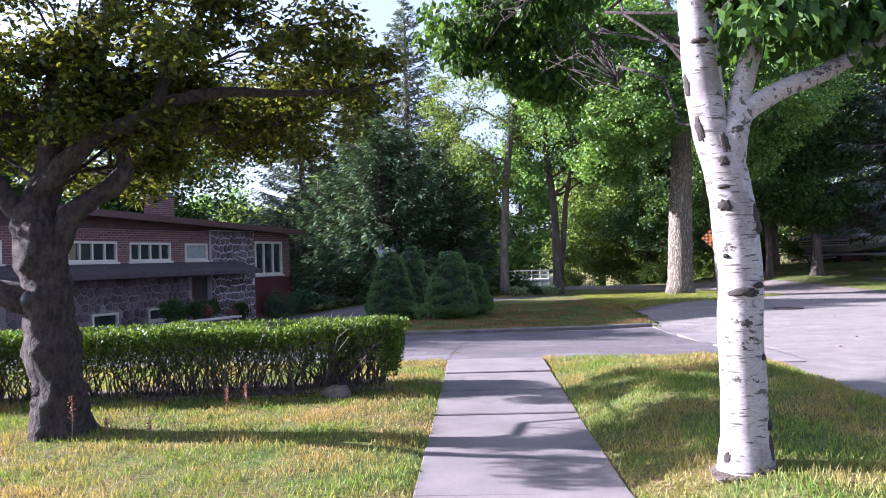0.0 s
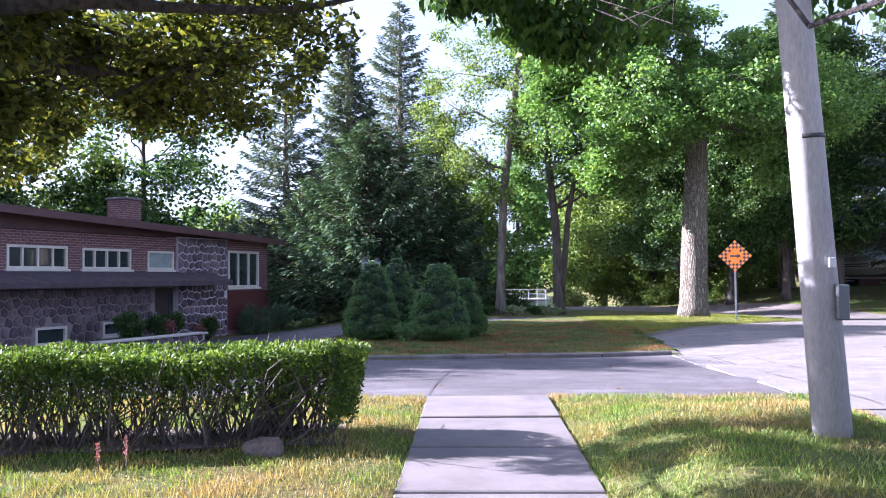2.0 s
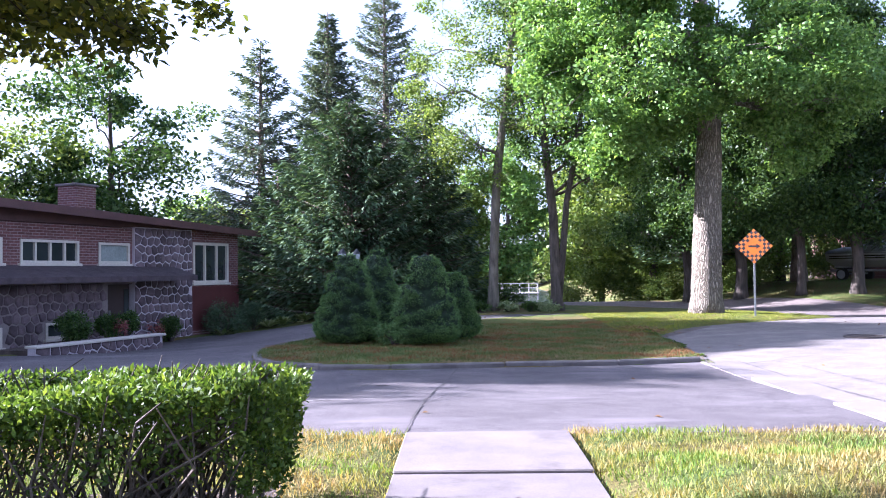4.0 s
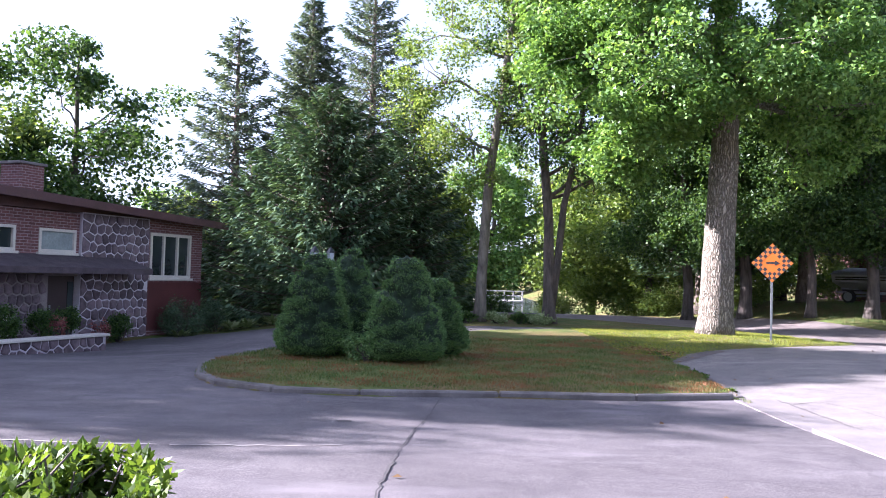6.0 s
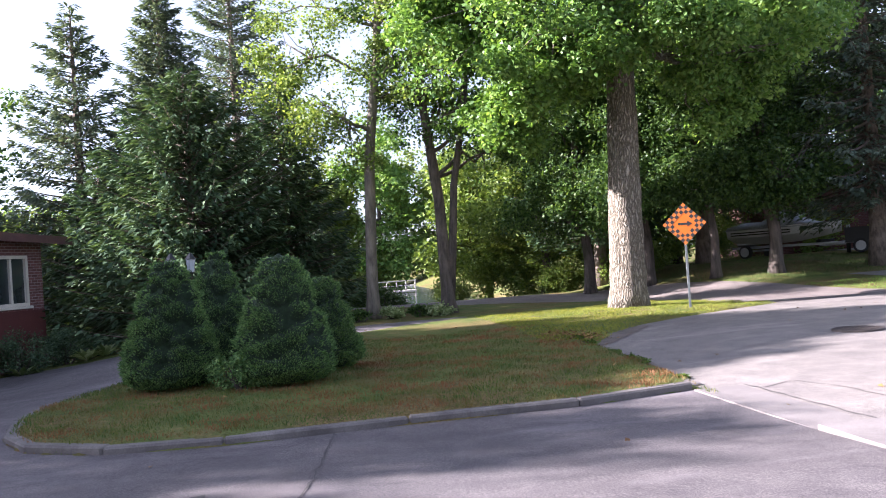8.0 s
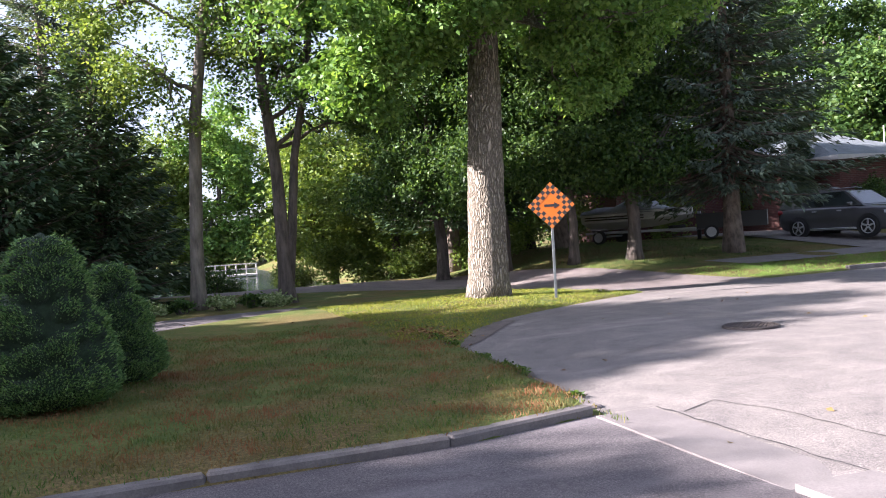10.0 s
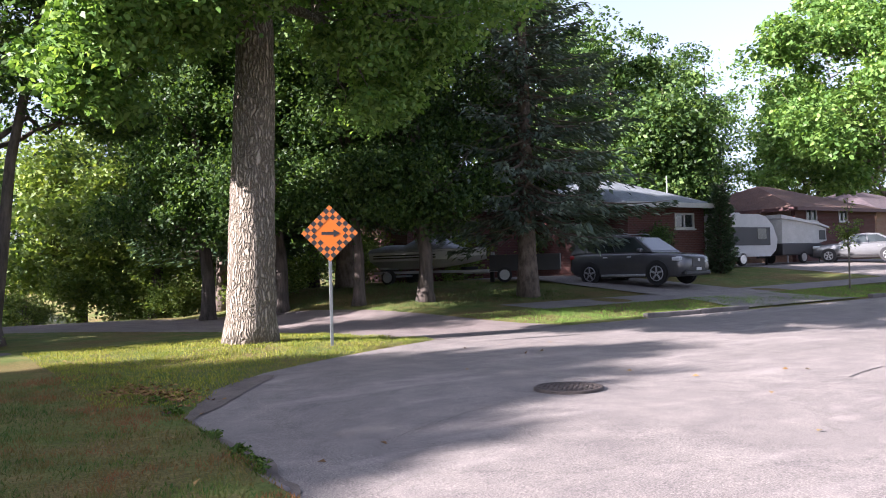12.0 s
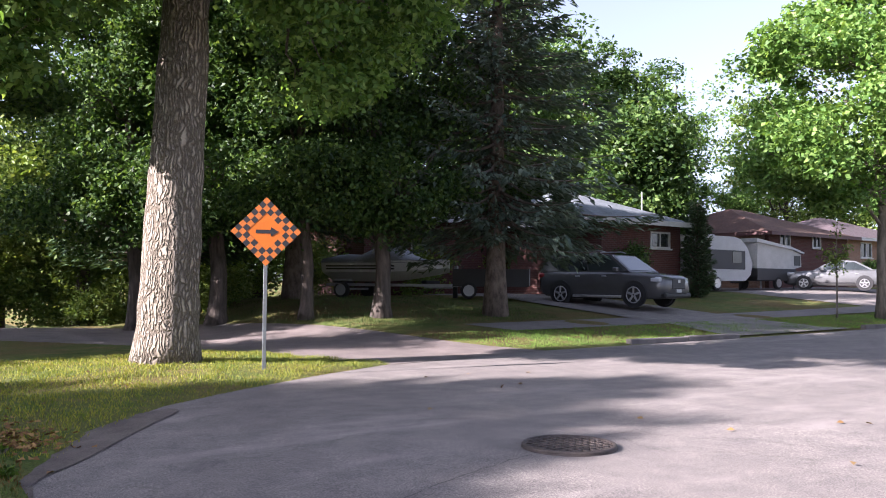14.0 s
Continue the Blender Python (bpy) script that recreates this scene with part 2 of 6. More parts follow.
M_RED_PANEL = surface("red_panel", (0.075, 0.018, 0.017), (0.105, 0.026, 0.024), 2, 0.7, 0, 30, 0.1, 0.004)
M_CREAM = plain("cream_paint", (0.66, 0.60, 0.52), 0.6)
M_WHITE = plain("white_paint", (0.50, 0.50, 0.50), 0.5)
M_GLASS = glass_material("window_glass")
M_CURTAIN = surface("pale_blind", (0.24, 0.27, 0.26), (0.34, 0.37, 0.35), 2, 0.8, 0, 20, 0.1)
M_BLACK = plain("black_plastic", (0.02, 0.02, 0.022), 0.5)
M_RUBBER = plain("tyre_rubber", (0.022, 0.022, 0.024), 0.85)
M_STEEL = surface("galvanised_steel", (0.30, 0.32, 0.33), (0.44, 0.46, 0.47), 5, 0.45, 0.7, 40, 0.1, 0.003)
M_ALLOY = surface("alloy_rim", (0.45, 0.45, 0.46), (0.6, 0.6, 0.61), 5, 0.3, 0.8, 40, 0.05, 0.003)
M_IRON = surface("cast_iron", (0.055, 0.045, 0.042), (0.11, 0.09, 0.08), 6, 0.7, 0.5, 50, 0.5, 0.006)
M_POLE = surface("pole_concrete", (0.38, 0.36, 0.38), (0.50, 0.475, 0.49), 1.5, 0.85, 0, 50, 0.3, 0.006, stretch=(1, 1, 0.25), stain=((0.26, 0.24, 0.25), 1.1, 0.62))
M_ORANGE = plain("orange_sheeting", (0.60, 0.145, 0.008), 0.4)
M_ROCK = surface("garden_rock", (0.10, 0.075, 0.065), (0.20, 0.155, 0.135), 5, 0.9, 0, 25, 0.8, 0.03)
M_BARK_BIG = furrowed_material("cottonwood_bark", (0.13, 0.105, 0.075), (0.40, 0.345, 0.265), 17.0)
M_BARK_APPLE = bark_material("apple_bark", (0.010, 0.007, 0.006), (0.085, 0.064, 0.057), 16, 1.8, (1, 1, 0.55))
M_BARK_DARK = bark_material("dark_bark", (0.04, 0.032, 0.028), (0.13, 0.105, 0.09), 7, 0.9, (1, 1, 0.2))
M_BARK_GREY = bark_material("grey_bark", (0.09, 0.075, 0.06), (0.22, 0.19, 0.155), 7, 0.9, (1, 1, 0.2))
M_BARK_SPRUCE = bark_material("spruce_bark", (0.08, 0.06, 0.05), (0.22, 0.175, 0.145), 8, 0.9, (1, 1, 0.5))
M_BIRCH = birch_material()
M_BIRCH_LIMB = birch_material("birch_limb_bark", (5.0, 1.0, 3.0))
# near-black green: the shade between the shoots is put into this colour
M_CONE = surface("dwarf_spruce_shade_body", (0.010, 0.022, 0.009), (0.03, 0.06, 0.022), 9.0, 0.9, 0, 70, 1.0, 0.03)
L_BIG = leafy("cottonwood_leaves", (0.062, 0.14, 0.030), (0.145, 0.265, 0.062), (0.26, 0.39, 0.11))
L_APPLE = leafy("apple_leaves", (0.028, 0.042, 0.010), (0.085, 0.105, 0.018), (0.21, 0.21, 0.035), 0.45, 0.5)
L_BIRCH = leafy("birch_leaves", (0.025, 0.065, 0.012), (0.055, 0.12, 0.022), (0.11, 0.19, 0.034))
L_LIGHT = leafy("light_leaves", (0.09, 0.15, 0.034), (0.17, 0.25, 0.06), (0.28, 0.35, 0.10))
L_DARK = leafy("dark_leaves", (0.022, 0.052, 0.014), (0.058, 0.118, 0.031), (0.14, 0.22, 0.062))
L_SPRUCE = leafy("spruce_needles", (0.040, 0.080, 0.044), (0.085, 0.145, 0.080), (0.155, 0.225, 0.12), 0.6, 0.15)
L_BLUE = leafy("blue_spruce_needles", (0.07, 0.105, 0.085), (0.125, 0.172, 0.14), (0.21, 0.26, 0.21), 0.6, 0.2)
L_CONE = leafy("dwarf_spruce_needles", (0.055, 0.12, 0.040), (0.13, 0.24, 0.078), (0.27, 0.39, 0.14), 0.7, 0.15)
L_HEDGE = leafy("hedge_leaves", (0.034, 0.070, 0.010), (0.075, 0.135, 0.018), (0.15, 0.215, 0.03))
L_HOSTA = leafy("hosta_leaves", (0.16, 0.23, 0.09), (0.30, 0.38, 0.20), (0.55, 0.6, 0.42))
L_PINK = leafy("pink_flowers", (0.20, 0.05, 0.07), (0.33, 0.11, 0.13), (0.42, 0.20, 0.21))
L_DRY = leafy("dry_grass_blades", (0.04, 0.10, 0.020), (0.09, 0.135, 0.028), (0.16, 0.15, 0.05), 0.8, 0.25, (0.23, 0.092, 0.045))
L_VERGE = leafy("verge_grass", (0.10, 0.16, 0.022), (0.22, 0.25, 0.035), (0.34, 0.32, 0.055), 0.7, 0.35)
L_GREEN = leafy("green_strip_grass", (0.085, 0.17, 0.028), (0.15, 0.28, 0.045), (0.25, 0.37, 0.08), 0.7, 0.35)
L_GRASS = leafy("grass_blades", (0.075, 0.15, 0.022), (0.16, 0.235, 0.04), (0.30, 0.30, 0.08), 0.7, 0.35, (0.36, 0.25, 0.11))

# ---- building helpers ----


def mesh_from(name, verts, faces, material, smooth=False):
    me = bpy.data.meshes.new(name)
    me.from_pydata([tuple(v) for v in verts], [], faces)
    me.materials.append(material)
    if smooth:
        me.polygons.foreach_set("use_smooth", [True] * len(me.polygons))
    me.update()
    return me


def part(name, bm, material, parent=None, label="", smooth=False):
    """Links a bmesh, or ready mesh data, as one mesh object under a thing or a part."""
    if isinstance(bm, bpy.types.Mesh):
        me = bm
    else:
        me = bpy.data.meshes.new(name)
        bmesh.ops.recalc_face_normals(bm, faces=bm.faces)
        bm.to_mesh(me)
        bm.free()
        me.materials.append(material)
        if smooth:
            me.polygons.foreach_set("use_smooth", [True] * len(me.polygons))
    ob = new(name, me)
    if parent:
        ob.parent = parent
    if label:
        tagged(ob, label)
    return ob


def thing(name, label, category, place=(0, 0, 0), turn=0.0, group="", kind=""):
    ob = new(name)
    ob.matrix_world = pose(*place, 0, 0, turn)
    return tagged(ob, label, category, group, kind)


def box(bm, x0, y0, z0, x1, y1, z1, bevel=0.0, m=None):
    vs = [bm.verts.new((x, y, z)) for x in (x0, x1) for y in (y0, y1) for z in (z0, z1)]
    fs = [bm.faces.new([vs[i] for i in f]) for f in ((0, 1, 3, 2), (4, 6, 7, 5), (0, 4, 5, 1), (2, 3, 7, 6), (0, 2, 6, 4), (1, 5, 7, 3))]
    if bevel:
        es = list({e for f in fs for e in f.edges})
        r = bmesh.ops.bevel(bm, geom=es, offset=bevel, segments=1, affect="EDGES")
        vs = list({v for v in vs if v.is_valid} | {v for f in r["faces"] for v in f.verts})
    if m is not None:
        bmesh.ops.transform(bm, matrix=m, verts=vs)
    return bm


def boxed(x0, y0, z0, x1, y1, z1, bevel=0.0, m=None):
    return box(bmesh.new(), x0, y0, z0, x1, y1, z1, bevel, m)


def prism(outline, axis_from, axis_to, axis="y"):
    """A closed outline of (a, b) pushed along an axis."""
    bm = bmesh.new()
    put = {"y": lambda a, b, c: (a, c, b), "x": lambda a, b, c: (c, a, b), "z": lambda a, b, c: (a, b, c)}[axis]
    lo = [bm.verts.new(put(a, b, axis_from)) for a, b in outline]
    hi = [bm.verts.new(put(a, b, axis_to)) for a, b in outline]
    bm.faces.new(lo[::-1])
    bm.faces.new(hi)
    for i in range(len(lo)):
        j = (i + 1) % len(lo)
        bm.faces.new((lo[i], lo[j], hi[j], hi[i]))
    return bm


def tube_into(verts, faces, path, radii, sides=8, lump=0.0, rng=None):
    """A tapered tube along a path."""
    path = [np.array(p, float) for p in path]
    first = len(verts)
    side = None
    for i, p in enumerate(path):
        d = path[min(i + 1, len(path) - 1)] - path[max(i - 1, 0)]
        d = d / (np.linalg.norm(d) + 1e-9)
        if side is None:
            side = np.cross(d, [0.3, 0.9, 0.1] if abs(d[2]) > 0.5 else [0, 0, 1])
        side = side - d * side.dot(d)
        side = side / (np.linalg.norm(side) + 1e-9)
        up = np.cross(d, side)
        for k in range(sides):
            a = 2 * math.pi * k / sides
            r = radii[i] * (1 + (lump * (rng.random() - 0.5) if lump else 0))
            verts.append(p + side * math.cos(a) * r + up * math.sin(a) * r)
    for i in range(len(path) - 1):
        for k in range(sides):
            a, b = first + i * sides + k, first + i * sides + (k + 1) % sides
            faces.append((a, b, b + sides, a + sides))
    faces.append(tuple(first + k for k in range(sides))[::-1])
    faces.append(tuple(first + (len(path) - 1) * sides + k for k in range(sides)))


def tube(name, path, radii, material, sides=8, lump=0.0, rng=None):
    v, f = [], []
    tube_into(v, f, path, radii, sides, lump, rng)
    return mesh_from(name, v, f, material, True)


def rough_tube(name, path, radii, material, sides=22, amp=0.14, scale=3.2, step=0.05):
    """A knotty stem: a soft curve through the path, its girth swelling and furrowed by noise."""
    p, r = np.array(path, float), np.array(radii, float)
    out, rr = [], []
    for i in range(len(p) - 1):
        a, b, c, d = p[max(i - 1, 0)], p[i], p[i + 1], p[min(i + 2, len(p) - 1)]
        n = max(2, int(np.linalg.norm(c - b) / step))
        for k in range(n + (i == len(p) - 2)):
            t = k / n
            out.append(0.5 * (2 * b + (c - a) * t + (2 * a - 5 * b + 4 * c - d) * t * t + (3 * b - a - 3 * c + d) * t ** 3))
            rr.append(r[i] * (1 - t) + r[i + 1] * t)
    v, f = [], []
    tube_into(v, f, out, rr, sides)
    for i, q in enumerate(out):
        for k in range(sides):
            w = v[i * sides + k]
            s_ = Vector((w[0] * scale, w[1] * scale, w[2] * scale * 0.7))
            v[i * sides + k] = q + (w - q) * (1 + amp * (noise.noise(s_) + 0.6 * noise.noise(s_ * 2.9) + 0.35 * noise.noise(s_ * 7)))
    return mesh_from(name, v, f, material, True)


def leaf_cards(name, at, along, out, length, width, material, fold=0.25):
    """One four-cornered folded leaf at each place: along its way, out its flat normal."""
    n = len(at)
    along = along / (np.linalg.norm(along, axis=1, keepdims=True) + 1e-9)
    side = np.cross(along, out)
    side = side / (np.linalg.norm(side, axis=1, keepdims=True) + 1e-9)
    nor = np.cross(side, along)
    length, width = np.broadcast_to(length, (n,))[:, None], np.broadcast_to(width, (n,))[:, None]
    mid = at + along * length * 0.45 + nor * width * fold
    v = np.empty((n, 4, 3))
    v[:, 0], v[:, 1], v[:, 2], v[:, 3] = at, mid + side * width * 0.5, at + along * length, mid - side * width * 0.5
    me = bpy.data.meshes.new(name)
    me.vertices.add(4 * n)
    me.vertices.foreach_set("co", v.reshape(-1).astype(np.float32))
    me.loops.add(4 * n)
    me.loops.foreach_set("vertex_index", np.arange(4 * n, dtype=np.int32))
    me.polygons.add(n)
    me.polygons.foreach_set("loop_start", np.arange(0, 4 * n, 4, dtype=np.int32))
    me.materials.append(material)
    me.update(calc_edges=True)
    return me


def rand_dirs(rng, n, flat=1.0):
    d = rng.normal(size=(n, 3)) * (1, 1, flat)
    return d / (np.linalg.norm(d, axis=1, keepdims=True) + 1e-9)


def smooth01(v):
    v = np.clip(v, 0, 1)
    return v * v * (3 - 2 * v)


# ---- plan ----
STREET = [(4, -70), (4, 22.4), (4.2, 25), (4.35, 27.4), (5.2, 29), (6.2, 30.1), (7.4, 30.9), (9, 31.9), (11, 32.9), (13, 33.5), (26, 33.6), (90, 33.9), (90, 24), (15, 23.6), (13.5, 22), (13, -70)]
DRIVE = [(-45, 15.8), (4.06, 15.6), (3.9, 22.4), (2.4, 22.0), (0.5, 21.9), (-1.4, 21.7), (-2.6, 21.8), (-3.5, 22.3), (-4.0, 23.1), (-4.3, 24.2), (-4.35, 25.6), (-3.7, 28),
         (-2.2, 30.6), (-0.3, 33), (1.5, 34.9), (3.5, 36.3), (3.5, 37.0), (1, 36.6), (-1.6, 35.6), (-4, 35.4), (-6, 36.0), (-8.2, 35.6), (-8.8, 34), (-9.2, 32), (-9.6, 30), (-9.9, 28), (-10.8, 26), (-12, 23), (-45, 22)]
LANE = [(10.8, 32.7), (9.9, 35.5), (8.6, 38.4), (5.9, 42), (1, 45.8), (-8, 49), (-8, 52.5), (1, 51.5), (6.7, 48.9), (10.6, 44.7), (12.8, 39.5), (14.0, 35.5), (15.0, 33.5)]
WALK = [(-0.75, -70), (-0.75, 15.62), (0.75, 15.62), (0.75, -70)]


def inside_by(poly, x, y):
    """How far inside (plus) or outside (minus) an outline, in metres."""
    p = np.array(poly, float)
    q = np.roll(p, -1, 0)
    best, odd = np.full(x.shape, 1e9), np.zeros(x.shape, bool)
    for (ax, ay), (bx, by) in zip(p, q):
        ex, ey = bx - ax, by - ay
        t = np.clip(((x - ax) * ex + (y - ay) * ey) / (ex * ex + ey * ey), 0, 1)
        best = np.minimum(best, np.hypot(x - ax - t * ex, y - ay - t * ey))
        if ay != by:
            odd ^= ((ay > y) != (by > y)) & (x < ax + (y - ay) / (by - ay) * ex)
    return np.where(odd, best, -best)


def base_level(x, y):
    """The lie of the land without kerbs: level by the walk, rising to the far street, falling to the house and the river."""
    x, y = np.asarray(x, float), np.asarray(y, float)
    u = np.clip(x - 8, 0, 70)
    z = 0.002 * u + 0.0003 * np.minimum(u, 40) ** 2
    z = z + 0.08 * np.clip(y - 34.2, 0, 10) * smooth01((x - 9.5) / 5)
    z = z - 0.5 * smooth01((-3 - x) / 5.5) * smooth01((y - 22.5) / 10)
    z = z - 0.11 * smooth01((y - 16) / 5) * (1 - smooth01((y - 27) / 6)) * (1 - smooth01((x - 3.6) / 4))
    z = z - 1.1 * smooth01((y - 47) / 9) * (1 - smooth01((x - 9) / 12))
    return z


def lawn_level(x, y):
    """The turf: a little above the paving, dipping under it; banked under the big tree and behind the island's kerb."""
    x, y = np.asarray(x, float), np.asarray(y, float)
    paved = np.maximum.reduce([inside_by(p, x, y) for p in (STREET, DRIVE, LANE, WALK)])
    z = base_level(x, y) + np.clip(-0.4 * paved, -0.1, 0.035)
    bank = 0.08 * np.exp(-((x - 7.4) ** 2 + (y - 33.2) ** 2 * 0.7) / 7.0) * smooth01(-paved / 0.9)
    island = 0.06 * smooth01(-paved / 0.1) * smooth01((x + 6) / 1.2) * smooth01((y - 21) / 0.5) * (1 - smooth01((y - 30) / 4)) * (1 - smooth01((x - 4.1) / 0.4))
    bank = bank + 0.19 * smooth01((x - 0.8) / 0.8) * smooth01((3.9 - x) / 0.8) * smooth01((14.8 - y) / 1.5) * smooth01((y - 3) / 2)
    lump = 0.02 * np.sin(x * 1.3 + 0.7 * y) * np.sin(y * 1.1 - 0.4 * x) * smooth01(-paved / 0.8)
    return z + bank + island + lump


def level(x, y):
    return float(lawn_level(np.array([x]), np.array([y]))[0])


def rounded(outline, times=2):
    """The outline with its corners cut to a soft line."""
    for _ in range(times):
        outline = [q for (ax, ay), (bx, by) in zip(outline, outline[1:] + outline[:1]) for q in ((0.75 * ax + 0.25 * bx, 0.75 * ay + 0.25 * by), (0.25 * ax + 0.75 * bx, 0.25 * ay + 0.75 * by))]
    return outline


def paved_sheet(name, outline, material, label, lift=0.0, step=1.0):
    bm = bmesh.new()
    bm.faces.new([bm.verts.new((x, y, 0)) for x, y in outline])
    xs, ys = [p[0] for p in outline], [p[1] for p in outline]
    for axis, lo, hi in ((0, max(min(xs), -20), min(max(xs), 60)), (1, max(min(ys), -10), min(max(ys), 60))):
        k = lo + step
        while k < hi:
            co, no = [0, 0, 0], [0, 0, 0]
            co[axis], no[axis] = k, 1
            bmesh.ops.bisect_plane(bm, geom=bm.verts[:] + bm.edges[:] + bm.faces[:], plane_co=co, plane_no=no)
            k += step
    bmesh.ops.triangulate(bm, faces=bm.faces)
    for v in bm.verts:
        v.co.z = float(base_level(v.co.x, v.co.y)) + lift
    bmesh.ops.recalc_face_normals(bm, faces=bm.faces)
    if sum(f.normal.z for f in bm.faces) < 0:
        bmesh.ops.reverse_faces(bm, faces=bm.faces)
    me = bpy.data.meshes.new(name)
    bm.to_mesh(me)
    bm.free()
    me.materials.append(material)
    return tagged(new(name, me), label, "paving", kind="structure")


# ---- ground, paving and water ----
xs = np.concatenate([np.linspace(-900, -60, 15), np.linspace(-56, -15, 16), np.arange(-14, 34.01, 0.2), np.linspace(36, 80, 20), np.linspace(100, 900, 14)])
ys = np.concatenate([np.linspace(-900, -40, 14), np.linspace(-35, 3, 12), np.arange(4, 46.01, 0.2), np.linspace(47, 75, 29), np.linspace(90, 900, 16)])
gx, gy = np.meshgrid(xs, ys)
gz = lawn_level(gx.ravel(), gy.ravel())
nx = len(xs)
quads = [(j * nx + i, j * nx + i + 1, (j + 1) * nx + i + 1, (j + 1) * nx + i) for j in range(len(ys) - 1) for i in range(nx - 1)]
tagged(new("ground", mesh_from("ground", np.column_stack([gx.ravel(), gy.ravel(), gz]), quads, M_LAWN, True)), "patchy green and dry brown lawn turf", "ground", kind="structure")
paved_sheet("road", STREET, M_ASPHALT, "sun-bleached grey asphalt street bending sharply", 0.0)
paved_sheet("driveway", DRIVE, M_DRIVE, "worn grey asphalt driveway with cracks and patches", 0.004)
paved_sheet("lane", LANE, M_GRAVEL, "brown gravel lane leading to the river", 0.008)
# broken ground and gutter by the street
GUTTER = thing("gutter", "pale concrete gutter strip between driveway and street", "gutter", kind="structure")
rng = np.random.default_rng(3)
gy0 = 14.6
while gy0 < 22.2:
    ln = min(2.6, 22.3 - gy0)
    za = float(base_level(4.2, gy0 + ln / 2))
    bm = boxed(3.86, gy0, za - 0.1, 4.46, gy0 + ln - 0.02, za + 0.016, 0.003)
    part("gutter_slab", bm, M_GUTTER, GUTTER)
    gy0 += ln
paved_sheet("bare_soil", rounded([(4.02, 23.6), (4.28, 24.0), (4.22, 24.35), (4.42, 24.9), (4.36, 25.2), (4.3, 25.5), (4.38, 25.9), (4.28, 26.4), (4.36, 26.9), (4.42, 27.35), (4.75, 27.7), (5.0, 28.0), (5.6, 28.85), (6.3, 29.7), (6.1, 29.9), (5.0, 29.15), (4.5, 29.5), (4.2, 30.0), (4.15, 28.2), (4.05, 26), (3.98, 24.6)], 1), surface("washed_dirt", (0.085, 0.068, 0.058), (0.17, 0.14, 0.122), 3, 0.97, 0, 45, 0.9, 0.02), "bare dark soil washed over the road edge", 0.012, 0.5)
paved_sheet("far_pavement", [(16.6, 36.35), (16.0, 37.75), (60, 38.4), (60, 37.0)], M_GUTTER, "pale concrete pavement along the far street", 0.05, 1.0)
for x0, x1, y1 in ((22.2, 26.4, 50), (36.0, 46.5, 50)):
    paved_sheet("house_driveway", [(x0 - 0.6, 33.65), (x0, 36), (x0, y1), (x1, y1), (x1, 36), (x1 + 0.6, 33.65)], M_ASPHALT, "grey asphalt driveway of a brick bungalow", 0.06, 0.8)
bm = bmesh.new()
vs = [bm.verts.new(p) for p in ((-400, 58, -1.0), (60, 58, -1.0), (60, 128, -1.0), (-400, 128, -1.0))]
bm.faces.new(vs)
m_water, wt, wb = tree_of("river_water")
wb.inputs["Base Color"].default_value = (0.03, 0.045, 0.04, 1)
wb.inputs["Roughness"].default_value = 0.12
bump(wt, wb, noise_of(wt, 1.5, 3, stretch=(0.4, 1.6, 1)), 0.25, 0.05)
tagged(part("water", bm, m_water), "still dark green river water", "river", kind="structure")

# concrete walk, slab by slab
pavement = thing("pavement", "pale concrete walk of square slabs with worn joints", "pavement", kind="structure")
edge = 15.5
for k in range(13):
    y1, y0 = edge - 1.5 * k, edge - 1.5 * (k + 1)
    bm = boxed(-0.74, y0 + 0.008, -0.12, 0.74, y1 - 0.006, 0.026, 0.01)
    s = part("slab", bm, M_CONCRETE, pavement)
    s.rotation_euler = (radians(rng.normal(0, 0.05)), radians(rng.normal(0, 0.08)), 0)

# kerb round the island, length by length
kerb = thing("kerb", "low weathered concrete kerb round the lawn island", "kerb", kind="structure")
KERB_LINE = [(-4.35, 25.6), (-4.3, 24.2), (-4.0, 23.1), (-3.5, 22.3), (-2.6, 21.8), (-1.4, 21.7), (0.5, 21.9), (2.4, 22.0), (3.9, 22.4)]
for (ax, ay), (bx, by) in zip(KERB_LINE, KERB_LINE[1:]):
    ln, ang = math.hypot(bx - ax, by - ay), math.degrees(math.atan2(by - ay, bx - ax))
    za = float(base_level((ax + bx) / 2, (ay + by) / 2))
    bm = boxed(0.004, -0.02, -0.15, ln - 0.004, 0.14, 0.085 + rng.normal(0, 0.006), 0.022, pose(ax, ay, za, 0, 0, ang))
    part("kerb_stone", bm, M_KERB, kerb)
far_kerb = thing("kerb", "low grey concrete kerb along the far verge", "kerb", kind="structure")
for k in range(12):
    x0 = 17.6 + 2.0 * k
    if 21.5 < x0 < 27 or 34.5 < x0 < 46:
        continue
    za = float(base_level(x0 + 1, 33.6))
    part("kerb_stone", boxed(x0, 33.55, za - 0.1, x0 + 1.985, 33.72, za + 0.12, 0.02), M_KERB, far_kerb)

